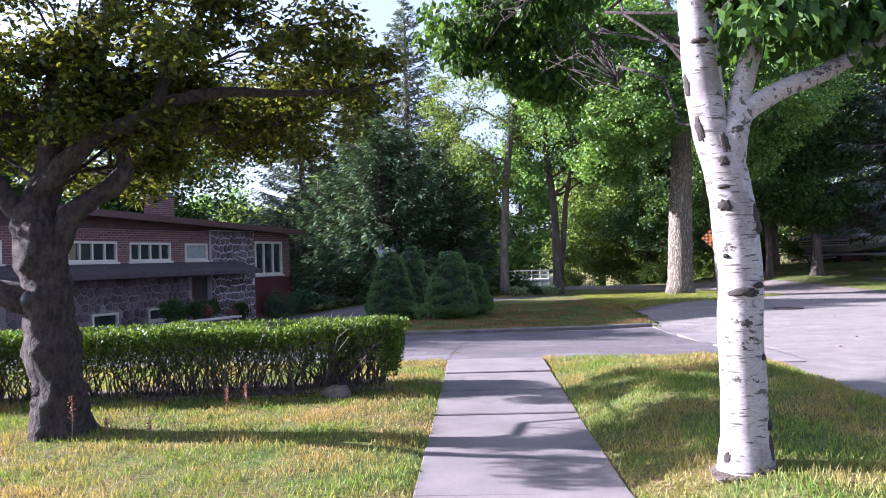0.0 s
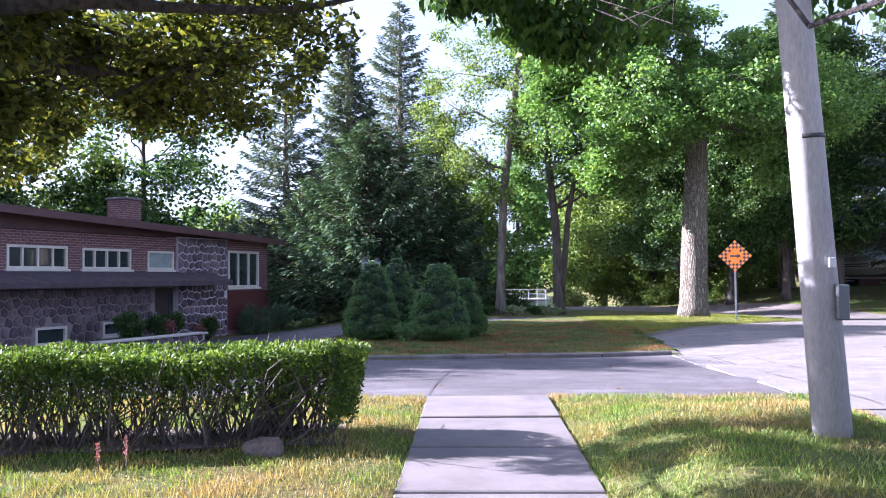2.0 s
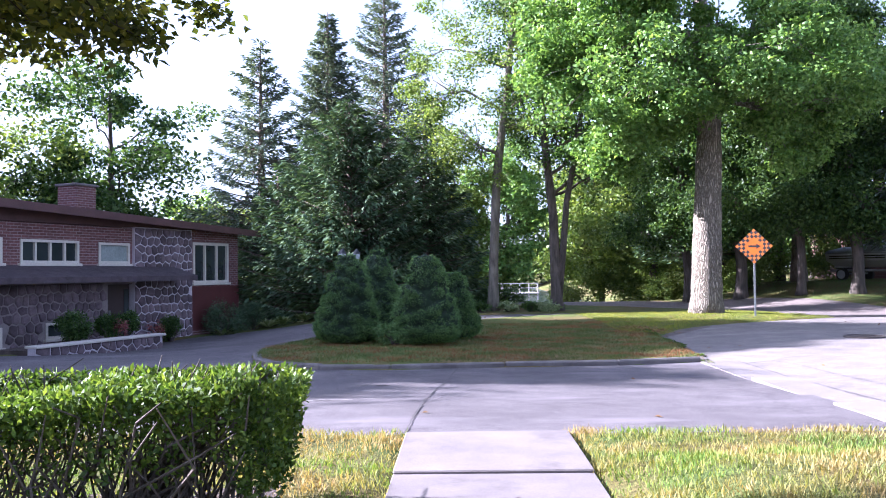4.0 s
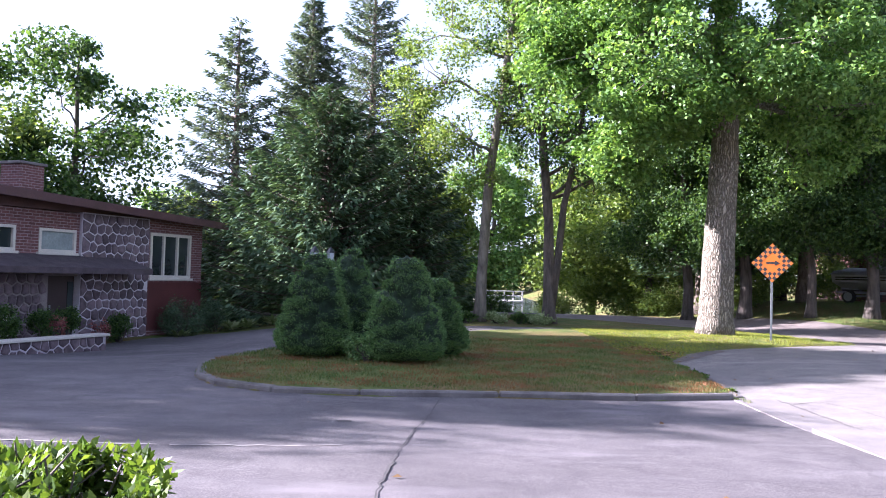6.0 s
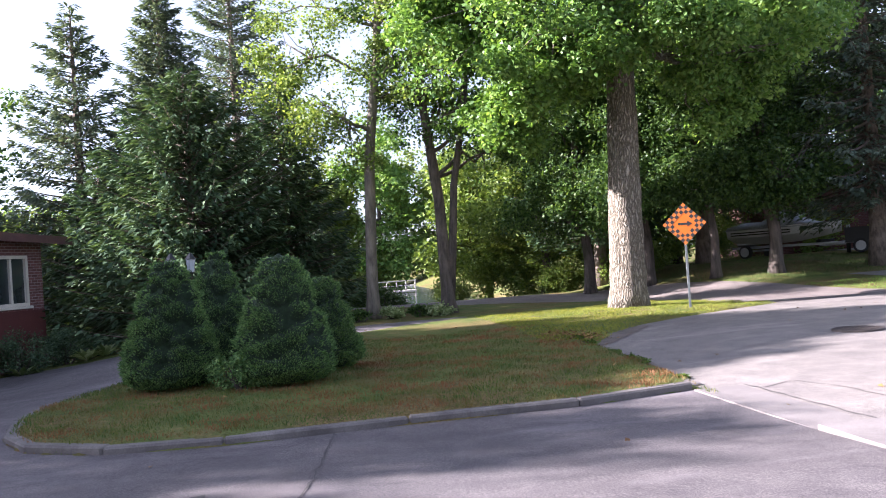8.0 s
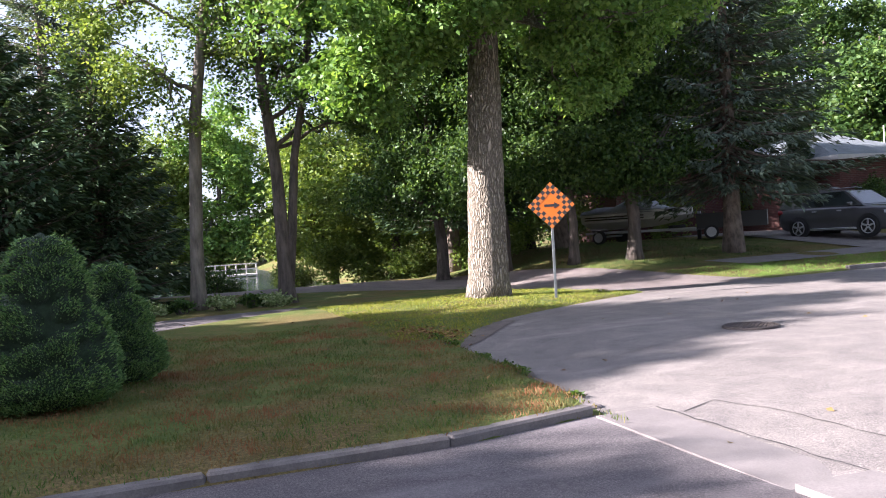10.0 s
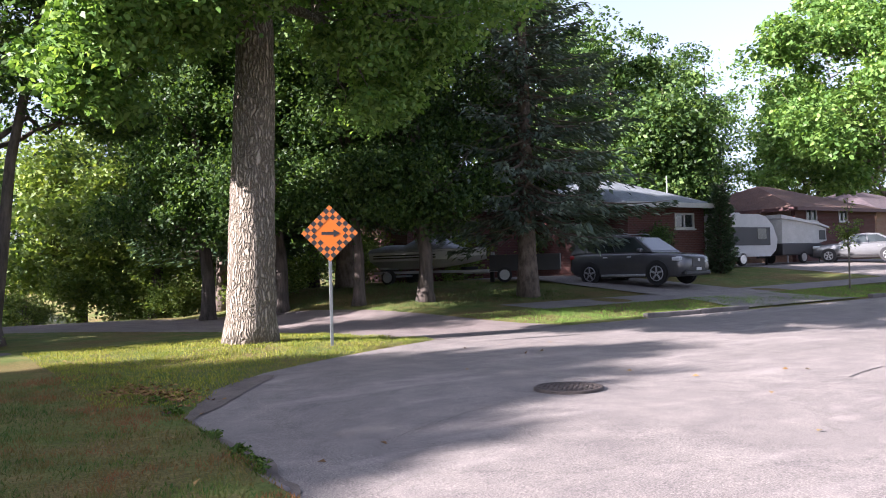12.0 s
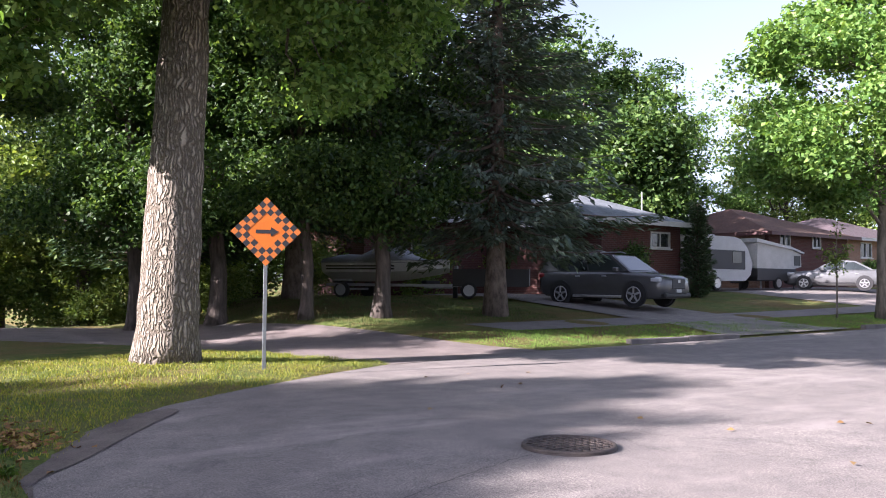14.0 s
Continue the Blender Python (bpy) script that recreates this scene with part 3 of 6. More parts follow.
# manhole cover set in the street
mh = thing("manhole_cover", "round rusty cast iron grating set in the street", "manhole cover", (8.34, 25.85, float(base_level(8.34, 25.85)) + 0.006))
bm = bmesh.new()
bmesh.ops.create_cone(bm, cap_ends=True, segments=40, radius1=0.41, radius2=0.40, depth=0.02)
part("plate", bm, M_IRON, mh)
v, f = [], []
ring = [(0.385 * math.cos(a), 0.385 * math.sin(a), 0.012) for a in np.linspace(0, 2 * math.pi, 41)]
tube_into(v, f, ring, [0.02] * 41, 6)
part("ring", mesh_from("ring", v, f, M_IRON, True), M_IRON, mh)
for k in range(9):
    c = -0.32 + 0.08 * k
    h = math.sqrt(0.37 ** 2 - c * c)
    part("bar", boxed(c - 0.012, -h, 0.008, c + 0.012, h, 0.022, 0.003), M_IRON, mh)
    part("bar", boxed(-h, c - 0.012, 0.008, h, c + 0.012, 0.020, 0.003), M_IRON, mh)

# ---- trees ----


def limb_path(rng, a, b, sag=0.12, n=6, wob=0.05):
    a, b = np.array(a, float), np.array(b, float)
    d = np.linalg.norm(b - a)
    out = []
    for i in range(n + 1):
        t = i / n
        p = a + (b - a) * t + np.array([0, 0, sag * d * math.sin(math.pi * t)])
        if 0 < i < n:
            p = p + rng.normal(0, wob * d / n, 3)
        out.append(p)
    return out


def broadleaf(name, label, place, trunk, crown, bark, leaf, leaves, size, seed, clumps=60, clump_r=0.9, droop=0.3, sides=12, limbs=14, group="", lump=0.1, flare=1.35, limb_bark=None, limb_r=0.45, rough=None, limb_from=0.45):
    """trunk: path from the foot and radii. crown: list of (centre, radii) of rounded masses in the tree's own place."""
    rng = np.random.default_rng(seed)
    x, y = place
    root = thing(name, label, "tree", (x, y, level(x, y) - 0.03), 0, group)
    path, radii = trunk
    fine, fr = [], []
    for i in range(len(path) - 1):
        for k in range(4):
            t = k / 4
            fine.append(np.array(path[i]) * (1 - t) + np.array(path[i + 1]) * t)
            fr.append(radii[i] * (1 - t) + radii[i + 1] * t)
    fine.append(np.array(path[-1], float))
    fr.append(radii[-1])
    fr[0] *= flare
    if len(fr) > 2:
        fr[1] *= 1 + (flare - 1) * 0.25
    part("trunk", rough_tube("trunk", path, [radii[0] * flare, *radii[1:]], bark, 24, *rough) if rough else tube("trunk", fine, fr, bark, sides, lump, rng), bark, root)
    vols = np.array([r[0] * r[1] * r[2] for _, r in crown])
    vols = vols ** 0.6
    pick = rng.choice(len(crown), clumps, p=vols / vols.sum())
    d = rand_dirs(rng, clumps) * (rng.random((clumps, 1)) ** 0.4)
    centres = np.array([crown[i][0] for i in pick]) + d * np.array([crown[i][1] for i in pick])
    lv, lf = [], []
    order = rng.permutation(clumps)[:limbs]
    spots = []
    for i in order:
        c = centres[i]
        zs = np.array([p[2] for p in fine])
        ok = np.where(zs < c[2] - 0.25 * np.hypot(c[0], c[1]))[0]
        k = ok[-1] if len(ok) else len(fine) // 2
        k = min(max(k, int(len(fine) * limb_from)), len(fine) - 1)
        a = fine[k]
        r0 = max(min(fr[k] * limb_r, 0.16), 0.012)
        p = limb_path(rng, a, c, 0.1, 7, 0.25)
        tube_into(lv, lf, p, list(np.linspace(r0, 0.012, len(p))), 6)
        spots.append((p, r0))
    for i in range(clumps):
        if spots and i not in order:
            p, r0 = spots[int(np.argmin([np.linalg.norm(q[-3] - centres[i]) for q, _ in spots]))]
            q = limb_path(rng, p[4], centres[i], 0.05, 4, 0.2)
            tube_into(lv, lf, q, list(np.linspace(max(r0 * 0.4, 0.007), 0.004, len(q))), 4)
    if lf:
        part("limb_frame", mesh_from("limb_frame", lv, lf, limb_bark or bark, True), limb_bark or bark, root)
    share = rng.gamma(1.4, 1.0, clumps) + 0.12
    per = rng.multinomial(leaves, share / share.sum())
    who = np.repeat(np.arange(clumps), per)
    rr = clump_r * (0.6 + 0.8 * rng.random(clumps))
    off = rand_dirs(rng, leaves) * (rng.random((leaves, 1)) ** 0.5) * (1.15, 1.15, 0.75)
    at = centres[who] + off * rr[who][:, None]
    along = rand_dirs(rng, leaves, 0.5) + (0, 0, -droop)
    me = leaf_cards("crown", at, along, rand_dirs(rng, leaves) + (0, 0, 0.8), size * (0.7 + 0.6 * rng.random(leaves)), size * 0.62 * (0.7 + 0.6 * rng.random(leaves)), leaf)
    part("crown", me, leaf, root)
    return root


def spruce(name, label, place, height, radius, leaf, seed, bare=0.0, whorl=0.36, per=10, card=0.26, density=1.0, droop=0.25, group="", bark=None, shape=0.85):
    """A conifer: whorls of branches that dip and lift, hung with sprays of needles."""
    rng = np.random.default_rng(seed)
    x, y = place
    bark = bark or M_BARK_SPRUCE
    root = thing(name, label, "tree", (x, y, level(x, y) - 0.03), 0, group)
    r0 = 0.018 * height + 0.05
    tp = [(0.02 * math.sin(3 * t), 0.02 * math.cos(2 * t), height * t) for t in np.linspace(0, 1, 12)]
    part("trunk", tube("trunk", tp, [r0 * (1.3 if t == 0 else 1.0) * (1 - 0.95 * t) + 0.01 for t in np.linspace(0, 1, 12)], bark, 10, 0.08, rng), bark, root)
    bv, bf = [], []
    at, al, ou, le = [], [], [], []
    z = bare + 0.1
    while z < height - 0.15:
        t = (z - bare) / (height - bare)
        reach0 = radius * (1 - t) ** shape * min(1.0, 0.72 + 2.5 * t)
        n = max(4, int(per * (1 - 0.5 * t)))
        for k in range(n):
            a = 2 * math.pi * (k + rng.random() * 0.8) / n
            reach = reach0 * (0.72 + 0.5 * rng.random()) + 0.05
            lift = 0.55 * t - droop
            h = np.array([math.cos(a), math.sin(a), 0])
            zz = z + rng.normal(0, whorl * 0.3)
            steps = max(3, int(reach / 0.3) + 2)
            ts = np.linspace(0, 1, steps)
            path = [h * reach * s + np.array([0, 0, zz + reach * (lift * s + 0.28 * s * s)]) for s in ts]
            tube_into(bv, bf, path, list(np.linspace(0.02 + 0.008 * reach, 0.004, steps)), 4)
            m = max(5, int(density * reach * 26))
            s = rng.random(m) ** 0.7
            base = np.outer(s, h) * reach
            base[:, 2] += zz + reach * (lift * s + 0.28 * s * s)
            side = np.array([-h[1], h[0], 0])
            sway = (rng.random(m) - 0.5) * 1.3
            spread = 0.30 * reach * (1 - s) + 0.07
            base += np.outer(sway * spread, side)
            base[:, 2] -= np.abs(rng.normal(0, 0.05 + 0.03 * reach, m))
            way = h[None] * (0.7 + 0.3 * rng.random((m, 1))) + np.outer(sway * 1.1, side) + np.column_stack([np.zeros(m), np.zeros(m), rng.normal(-0.18 + 0.4 * lift, 0.28, m)])
            at.append(base), al.append(way), ou.append(rand_dirs(rng, m) * 0.5 + (0, 0, 1)), le.append(card * (0.6 + 0.8 * rng.random(m)))
        z += whorl * (0.8 + 0.4 * rng.random()) * (1 - 0.45 * t)
    part("branch_frame", mesh_from("branch_frame", bv, bf, bark), bark, root)
    at, al, ou, le = np.concatenate(at), np.concatenate(al), np.concatenate(ou), np.concatenate(le)
    part("crown", leaf_cards("crown", at, al, ou, le, le * 0.34, leaf, 0.3), leaf, root)
    return root


# old apple tree on the lawn
apple = broadleaf("apple_tree", "gnarled old apple tree with a hollow, leaning trunk", (-4.22, 10.25),
                  ([(-0.06, 0, -0.05), (-0.07, 0, 0.23), (-0.11, 0, 0.56), (-0.15, 0, 0.89), (-0.19, 0, 1.1), (-0.2, 0, 1.32), (-0.22, 0, 1.54), (-0.27, 0, 1.82), (-0.31, 0.02, 2.09), (-0.27, 0.05, 2.3), (-0.19, 0.08, 2.6), (-0.17, 0.1, 2.91), (-0.22, 0.15, 3.25), (-0.1, 0.2, 3.9)],
                   [0.29, 0.255, 0.24, 0.25, 0.225, 0.225, 0.225, 0.235, 0.22, 0.17, 0.14, 0.12, 0.09, 0.04]),
                  [((0.2, 0.1, 3.55), (1.3, 1.2, 0.75)), ((-1.5, 0, 3.7), (1.4, 1.4, 0.8)), ((1.9, 0.6, 3.75), (1.3, 1.1, 0.6)), ((0.3, 0.0, 4.7), (2.2, 1.2, 0.6)), ((0.9, 0.4, 2.95), (0.6, 0.5, 0.35)), ((-0.6, 0.4, 2.95), (0.5, 0.5, 0.3)),
                   ((1.9, 1.6, 3.45), (1.3, 0.9, 0.4)), ((1.4, 2.9, 3.6), (1.5, 0.7, 0.3)), ((1.2, 3.0, 3.2), (1.1, 0.5, 0.22)), ((2.3, 3.6, 3.5), (0.8, 0.5, 0.18)), ((0.0, 2.3, 3.4), (1.5, 1.2, 0.5)), ((-0.6, 2.6, 2.9), (0.9, 0.6, 0.35))],
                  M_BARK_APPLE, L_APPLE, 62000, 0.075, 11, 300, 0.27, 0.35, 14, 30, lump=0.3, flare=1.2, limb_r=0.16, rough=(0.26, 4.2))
rng = np.random.default_rng(5)
for pts, r0, r1 in (([(-0.34, 0, 2.0), (-0.54, -0.05, 2.32), (-0.65, -0.1, 2.54), (-0.87, -0.15, 2.88), (-1.03, -0.2, 3.5)], 0.11, 0.05),
                    ([(-0.22, 0.1, 3.18), (0.2, 0.1, 3.39), (0.32, 0.15, 3.72), (0.35, 0.2, 4.27), (0.34, 0.2, 4.7)], 0.085, 0.03),
                    ([(-0.22, 0.1, 3.2), (-0.53, 0.0, 3.11), (-0.75, -0.1, 3.04), (-1.2, -0.2, 3.25)], 0.07, 0.03),
                    ([(-0.2, 0, 1.62), (-0.04, 0.02, 1.95), (0.04, 0.04, 2.14), (0.24, 0.08, 2.3), (0.49, 0.1, 2.45), (0.56, 0.1, 2.65), (0.47, 0.12, 2.89), (0.5, 0.2, 3.3), (0.65, 0.3, 3.9)], 0.14, 0.035),
                    ([(-0.26, 0.0, 2.36), (0.13, -0.1, 2.68), (0.41, -0.15, 2.89), (0.8, -0.15, 3.02), (0.97, -0.1, 3.21), (1.03, 0, 3.53), (1.2, 0.1, 3.8), (1.38, 0.2, 4.25)], 0.115, 0.03),
                    ([(0.93, -0.1, 3.16), (1.53, 0.1, 3.3), (2.07, 0.3, 3.31), (2.73, 0.6, 3.38), (3.2, 0.9, 3.55)], 0.065, 0.015),
                    ([(0.47, 0.12, 2.95), (0.9, 1.0, 3.1), (1.2, 2.0, 3.3), (1.5, 3.0, 3.45)], 0.06, 0.015),
                    ([(-0.16, 0, 1.22), (-0.45, -0.05, 1.36), (-0.72, -0.1, 1.47), (-1.17, -0.2, 1.84), (-1.61, -0.3, 2.5), (-2.1, -0.3, 3.3)], 0.15, 0.05)):
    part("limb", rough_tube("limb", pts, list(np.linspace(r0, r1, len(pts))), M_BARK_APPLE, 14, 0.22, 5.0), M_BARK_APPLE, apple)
bm = bmesh.new()
bmesh.ops.create_uvsphere(bm, u_segments=14, v_segments=8, radius=1, matrix=pose(-0.27, -0.2, 1.34) @ Matrix.Diagonal((0.075, 0.06, 0.085, 1)))
part("hollow", bm, M_BLACK, apple, "dark round hollow in the trunk", True)

# paper birch on the verge
BIRCH = [(0, 0, -0.05), (0.0, 0.0, 0.226), (0.0, 0.0, 0.475), (-0.009, 0.0, 0.826), (0.0, 0.0, 1.186), (-0.017, 0.0, 1.538), (-0.051, 0.0, 1.752), (-0.077, 0.0, 1.889), (-0.12, 0.017, 2.026), (-0.163, 0.026, 2.257), (-0.197, 0.043, 2.54), (-0.206, 0.069, 2.969), (-0.206, 0.086, 3.74), (-0.257, 0.086, 5.625)]
BIRCH_R = [0.163, 0.147, 0.139, 0.135, 0.13, 0.134, 0.133, 0.129, 0.116, 0.111, 0.107, 0.099, 0.077, 0.043]
birch = broadleaf("birch_tree", "white paper birch with peeling black-marked bark", (1.44, 7.8), (BIRCH, BIRCH_R),
                  [((-1.53, 4.89, 4.0), (0.85, 0.6, 0.62)), ((-0.53, 5.1, 4.0), (0.85, 0.6, 0.6)), ((-1.0, 3.9, 4.3), (0.9, 0.8, 0.4)), ((1.7, 4.1, 3.75), (0.7, 0.6, 0.45)), ((0.0, 0.6, 4.0), (1.4, 1.2, 0.45)), ((0.7, 0.25, 2.95), (0.6, 0.45, 0.32)), ((0.07, -0.15, 2.85), (0.26, 0.25, 0.4)), ((1.4, 0.6, 3.05), (0.8, 0.6, 0.4)), ((0, 0.6, 5.0), (1.6, 1.4, 0.7))],
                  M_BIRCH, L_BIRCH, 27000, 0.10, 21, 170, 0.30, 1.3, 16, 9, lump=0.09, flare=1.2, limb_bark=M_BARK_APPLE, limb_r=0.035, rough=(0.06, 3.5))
for pts, r0, r1 in (([(-0.06, 0.0, 1.812), (-0.026, -0.026, 2.035), (0.017, -0.034, 2.18), (0.094, -0.034, 2.249), (0.326, -0.017, 2.369), (0.54, 0.017, 2.446), (0.926, 0.069, 2.652), (1.285, 0.086, 2.926)], 0.107, 0.039),
                    ([(0.0, -0.017, 2.129), (0.043, 0.0, 2.352), (0.146, 0.017, 2.677), (0.24, 0.043, 2.96), (0.386, 0.086, 3.74)], 0.077, 0.043)):
    radii = [r0, 0.09, 0.077, 0.064, 0.058, 0.053, 0.047, r1] if len(pts) == 8 else list(np.linspace(r0, r1, len(pts)))
    part("limb", rough_tube("limb", pts, radii, M_BIRCH_LIMB, 14, 0.08, 5.0), M_BIRCH_LIMB, birch)
M_SCAR = surface("birch_scar", (0.018, 0.014, 0.012), (0.07, 0.055, 0.048), 14, 0.95, 0, 50, 0.8, 0.015)


def bark_scar(z, turn, high, wide, seed):
    """A ragged black scar wrapped on the birch's trunk."""
    r = np.random.default_rng(seed)
    zs = np.array([p[2] for p in BIRCH])
    vs, fs = [], []
    n, m = 26, 7
    wob = r.normal(0, 0.13, n)
    for k in range(n):
        a = 2 * math.pi * k / n
        for q in range(m):
            t = q / (m - 1)
            da, dz = math.cos(a) * t * wide * (1 + wob[k]), math.sin(a) * t * high * (1 + wob[k]) - 0.35 * high * abs(math.cos(a)) * t
            zz = z + dz
            x, y, rad = (float(np.interp(zz, zs, w)) for w in ([p[0] for p in BIRCH], [p[1] for p in BIRCH], BIRCH_R))
            rad = rad * 1.035 + 0.012 * (1 - t * t) - 0.012 * (t > 0.95)
            an = radians(turn) + da / max(rad, 0.05)
            vs.append((x + rad * math.sin(an), y - rad * math.cos(an), zz))
    for k in range(n):
        for q in range(m - 1):
            a, b = k * m + q, ((k + 1) % n) * m + q
            fs.append((a, b, b + 1, a + 1))
    part("bark_scar", mesh_from("bark_scar", vs, fs, M_SCAR, True), M_SCAR, birch, "ragged black bark scar")


for k, (z, turn, high, wide) in enumerate(((1.65, -38, 0.038, 0.051), (1.76, -30, 0.014, 0.044), (1.6, 52, 0.069, 0.036), (1.51, 62, 0.041, 0.044), (1.12, -5, 0.031, 0.109), (1.16, 40, 0.021, 0.058), (2.13, -55, 0.096, 0.033), (2.03, 10, 0.062, 0.036), (1.92, -12, 0.034, 0.033), (2.41, -75, 0.082, 0.036), (0.31, 60, 0.034, 0.025), (0.16, 55, 0.082, 0.029), (0.12, -60, 0.041, 0.036), (0.72, 48, 0.021, 0.022), (1.34, -50, 0.014, 0.022), (2.67, -5, 0.021, 0.066))):
    bark_scar(z, turn, high, wide, 500 + k)
bm = bmesh.new()
bmesh.ops.create_icosphere(bm, subdivisions=3, radius=1)
for v in bm.verts:
    k = 1 + 0.25 * noise.noise(v.co * 4)
    v.co = Vector((v.co.x * 0.21 * k, v.co.y * 0.21 * k, v.co.z * 0.05 * k))
part("root_collar", bm, M_SOIL, birch, "dark soil heaped round the roots")
birch.scale = (1.05, 1.05, 1.05)

# great cottonwood by the warning sign
broadleaf("cottonwood_tree", "tall cottonwood with pale furrowed bark, sunlit on one side", (7.36, 33.9),
          ([(0, 0, 0), (0.03, 0, 1.2), (0.08, 0, 2.6), (0.15, 0, 4.2), (0.2, 0, 6), (0.1, 0, 9), (-0.2, 0, 11), (-0.4, 0, 12.2)], [0.50, 0.455, 0.425, 0.40, 0.36, 0.26, 0.14, 0.06]),
          [((-1.6, -1.2, 5.9), (2.0, 1.6, 0.6)), ((-2.8, -1.2, 7.1), (3.4, 3.0, 2.0)), ((1.5, -1.5, 7.2), (3.2, 3.0, 1.9)), ((3.6, 0.5, 7.6), (2.6, 2.6, 2.2)), ((-1.4, 0, 10.3), (3.4, 3.0, 2.0)), ((-3.8, 0, 9.5), (2.2, 2.4, 2.2)), ((2.9, -0.3, 4.9), (1.5, 1.3, 0.9)), ((-2.6, 0.3, 5.2), (1.3, 1.3, 0.8))],
          M_BARK_BIG, L_BIG, 112000, 0.145, 31, 330, 0.62, 0.5, 20, 26, lump=0.09, flare=1.1, limb_from=0.6, limb_r=0.3)

# the two trees by the river lawn
broadleaf("ash_tree", "tall slender ash with a sparse light crown", (0.95, 38.6),
          ([(0, 0, 0), (0.05, 0, 2), (0.2, 0, 5), (0.6, 0, 8), (1.0, 0, 12), (1.2, 0, 16)], [0.20, 0.175, 0.16, 0.13, 0.10, 0.05]),
          [((0.6, 0, 10.5), (3.4, 3, 3.4)), ((-1.6, 0, 6.5), (1.6, 1.6, 1.4)), ((1.2, 0, 14.5), (2.6, 2.6, 2.6)), ((1.8, 0, 7.6), (1.6, 1.6, 1.2)), ((-1.8, 1, 8.8), (1.2, 1.4, 1.4)), ((2.2, 0.5, 10.5), (1.8, 1.6, 1.8)), ((-0.6, -0.4, 5.2), (1.3, 1.2, 0.8))],
          M_BARK_GREY, L_LIGHT, 32000, 0.12, 41, 150, 0.62, 0.4, 10, 26)
maple2 = broadleaf("twin_maple", "dark double-stemmed maple beside the lane", (3.3, 38.6),
          ([(0, 0, 0), (-0.05, 0, 1.5), (-0.1, 0, 3.5), (-0.4, 0, 6.5), (-0.6, 0, 10), (-0.6, 0, 14)], [0.23, 0.19, 0.165, 0.14, 0.11, 0.05]),
          [((0.5, 0.5, 6.6), (2.8, 2.4, 1.7)), ((-0.3, 0, 11), (2.6, 2.6, 3.0)), ((2.2, 0.5, 5.2), (1.4, 1.4, 1.0))],
          M_BARK_DARK, L_DARK, 28000, 0.13, 43, 80, 0.8, 0.4, 10, 24)
part("second_stem", tube("second_stem", [(0.05, 0, 0.5), (0.22, 0, 2.0), (0.4, 0, 4), (0.9, 0, 6.5), (1.2, 0, 9)], [0.15, 0.13, 0.11, 0.09, 0.05], M_BARK_DARK, 8), M_BARK_DARK, maple2)

# conifers beyond the driveway
for spec in ((("dark_spruce", "broad dense dark green spruce sweeping to the ground", (-4.4, 39.4), 8.0, 4.4, L_SPRUCE, 51), dict(density=1.9, per=14, shape=0.75)),
             (("blue_spruce", "tall pointed blue-green spruce behind the driveway", (-6.3, 46.5), 14.0, 3.6, L_BLUE, 52), dict(density=2.0, per=12)),
             (("norway_spruce", "thin tall spruce with drooping open branches", (-9.0, 44.5), 12.3, 4.2, L_BLUE, 53), dict(density=1.7, per=11, whorl=0.55, droop=0.3)),
             (("white_spruce", "very tall spruce with a narrow top", (-4.2, 52.8), 18.5, 5.4, L_BLUE, 54), dict(density=1.6, per=12, whorl=0.6, droop=0.3)),
             (("dark_spruce", "dull brown-green spruce with dense low branches", (-1.7, 42.5), 8.8, 2.8, L_SPRUCE, 55), dict(density=1.6, per=12)),
             (("dark_spruce", "shaded spruce beside the stone house", (-7.6, 41.5), 6.2, 2.6, L_SPRUCE, 56), dict(density=1.2)),
             (("front_yard_spruce", "large blue spruce with a bare pale lower trunk", (18.4, 39.4), 14.5, 4.2, L_BLUE, 57), dict(bare=2.6, density=1.5, droop=0.5, per=13, whorl=0.5)),
             (("far_spruce", "dark spruce at the back of a garden", (14.6, 44.8), 14.0, 4.2, L_SPRUCE, 58), dict(bare=2.4, density=1.4, per=12)),
             (("far_spruce", "dark spruce shading the grassy bank", (11.0, 47.0), 12.5, 3.8, L_SPRUCE, 59), dict(bare=2.0, density=1.3, per=12))):
    spruce(*spec[0], **spec[1])
# out-of-view spruces, added so their shadows fall on the island and street
for k, (x, y, h) in enumerate(((-26.5, 27.4, 14.2), (-26.5, 29.8, 15.9), (-26.5, 31.9, 17.5), (-26.5, 34.2, 18.9), (-31, 29, 14.5), (-31, 33, 18.5))):
    spruce("shade_spruce", "tall dense unseen spruce added to shade the island and road", (x, y), h, 4.8, L_SPRUCE, 600 + k, density=1.7, per=13, whorl=0.45, card=0.4, shape=0.55, group="yard spruces")
for sp in ((12.9, 40.4, 61, 0.15), (14.7, 39.6, 62, 0.2), (11.4, 42.8, 63, 0.22), (9.7, 44.6, 64, 0.2)):
    broadleaf("bank_tree", "dark trunked tree with drooping shade foliage on the bank", sp[:2],
              ([(0, 0, 0), (0.05, 0, 1.4), (-0.1, 0.1, 3), (-0.2, 0.1, 6), (-0.1, 0, 10)], [sp[3] * 1.2, sp[3], sp[3] * 0.9, sp[3] * 0.7, 0.05]),
              [((0, 0, 6.2), (2.6, 2.2, 2.6)), ((-1.0, -0.5, 9), (2.4, 2.2, 2.4)), ((-0.6, -0.3, 3.5), (2.5, 1.8, 1.3))],
              M_BARK_DARK, L_DARK, 52000, 0.14, sp[2], 110, 0.8, 0.7, 8, 16, "trees on the bank")

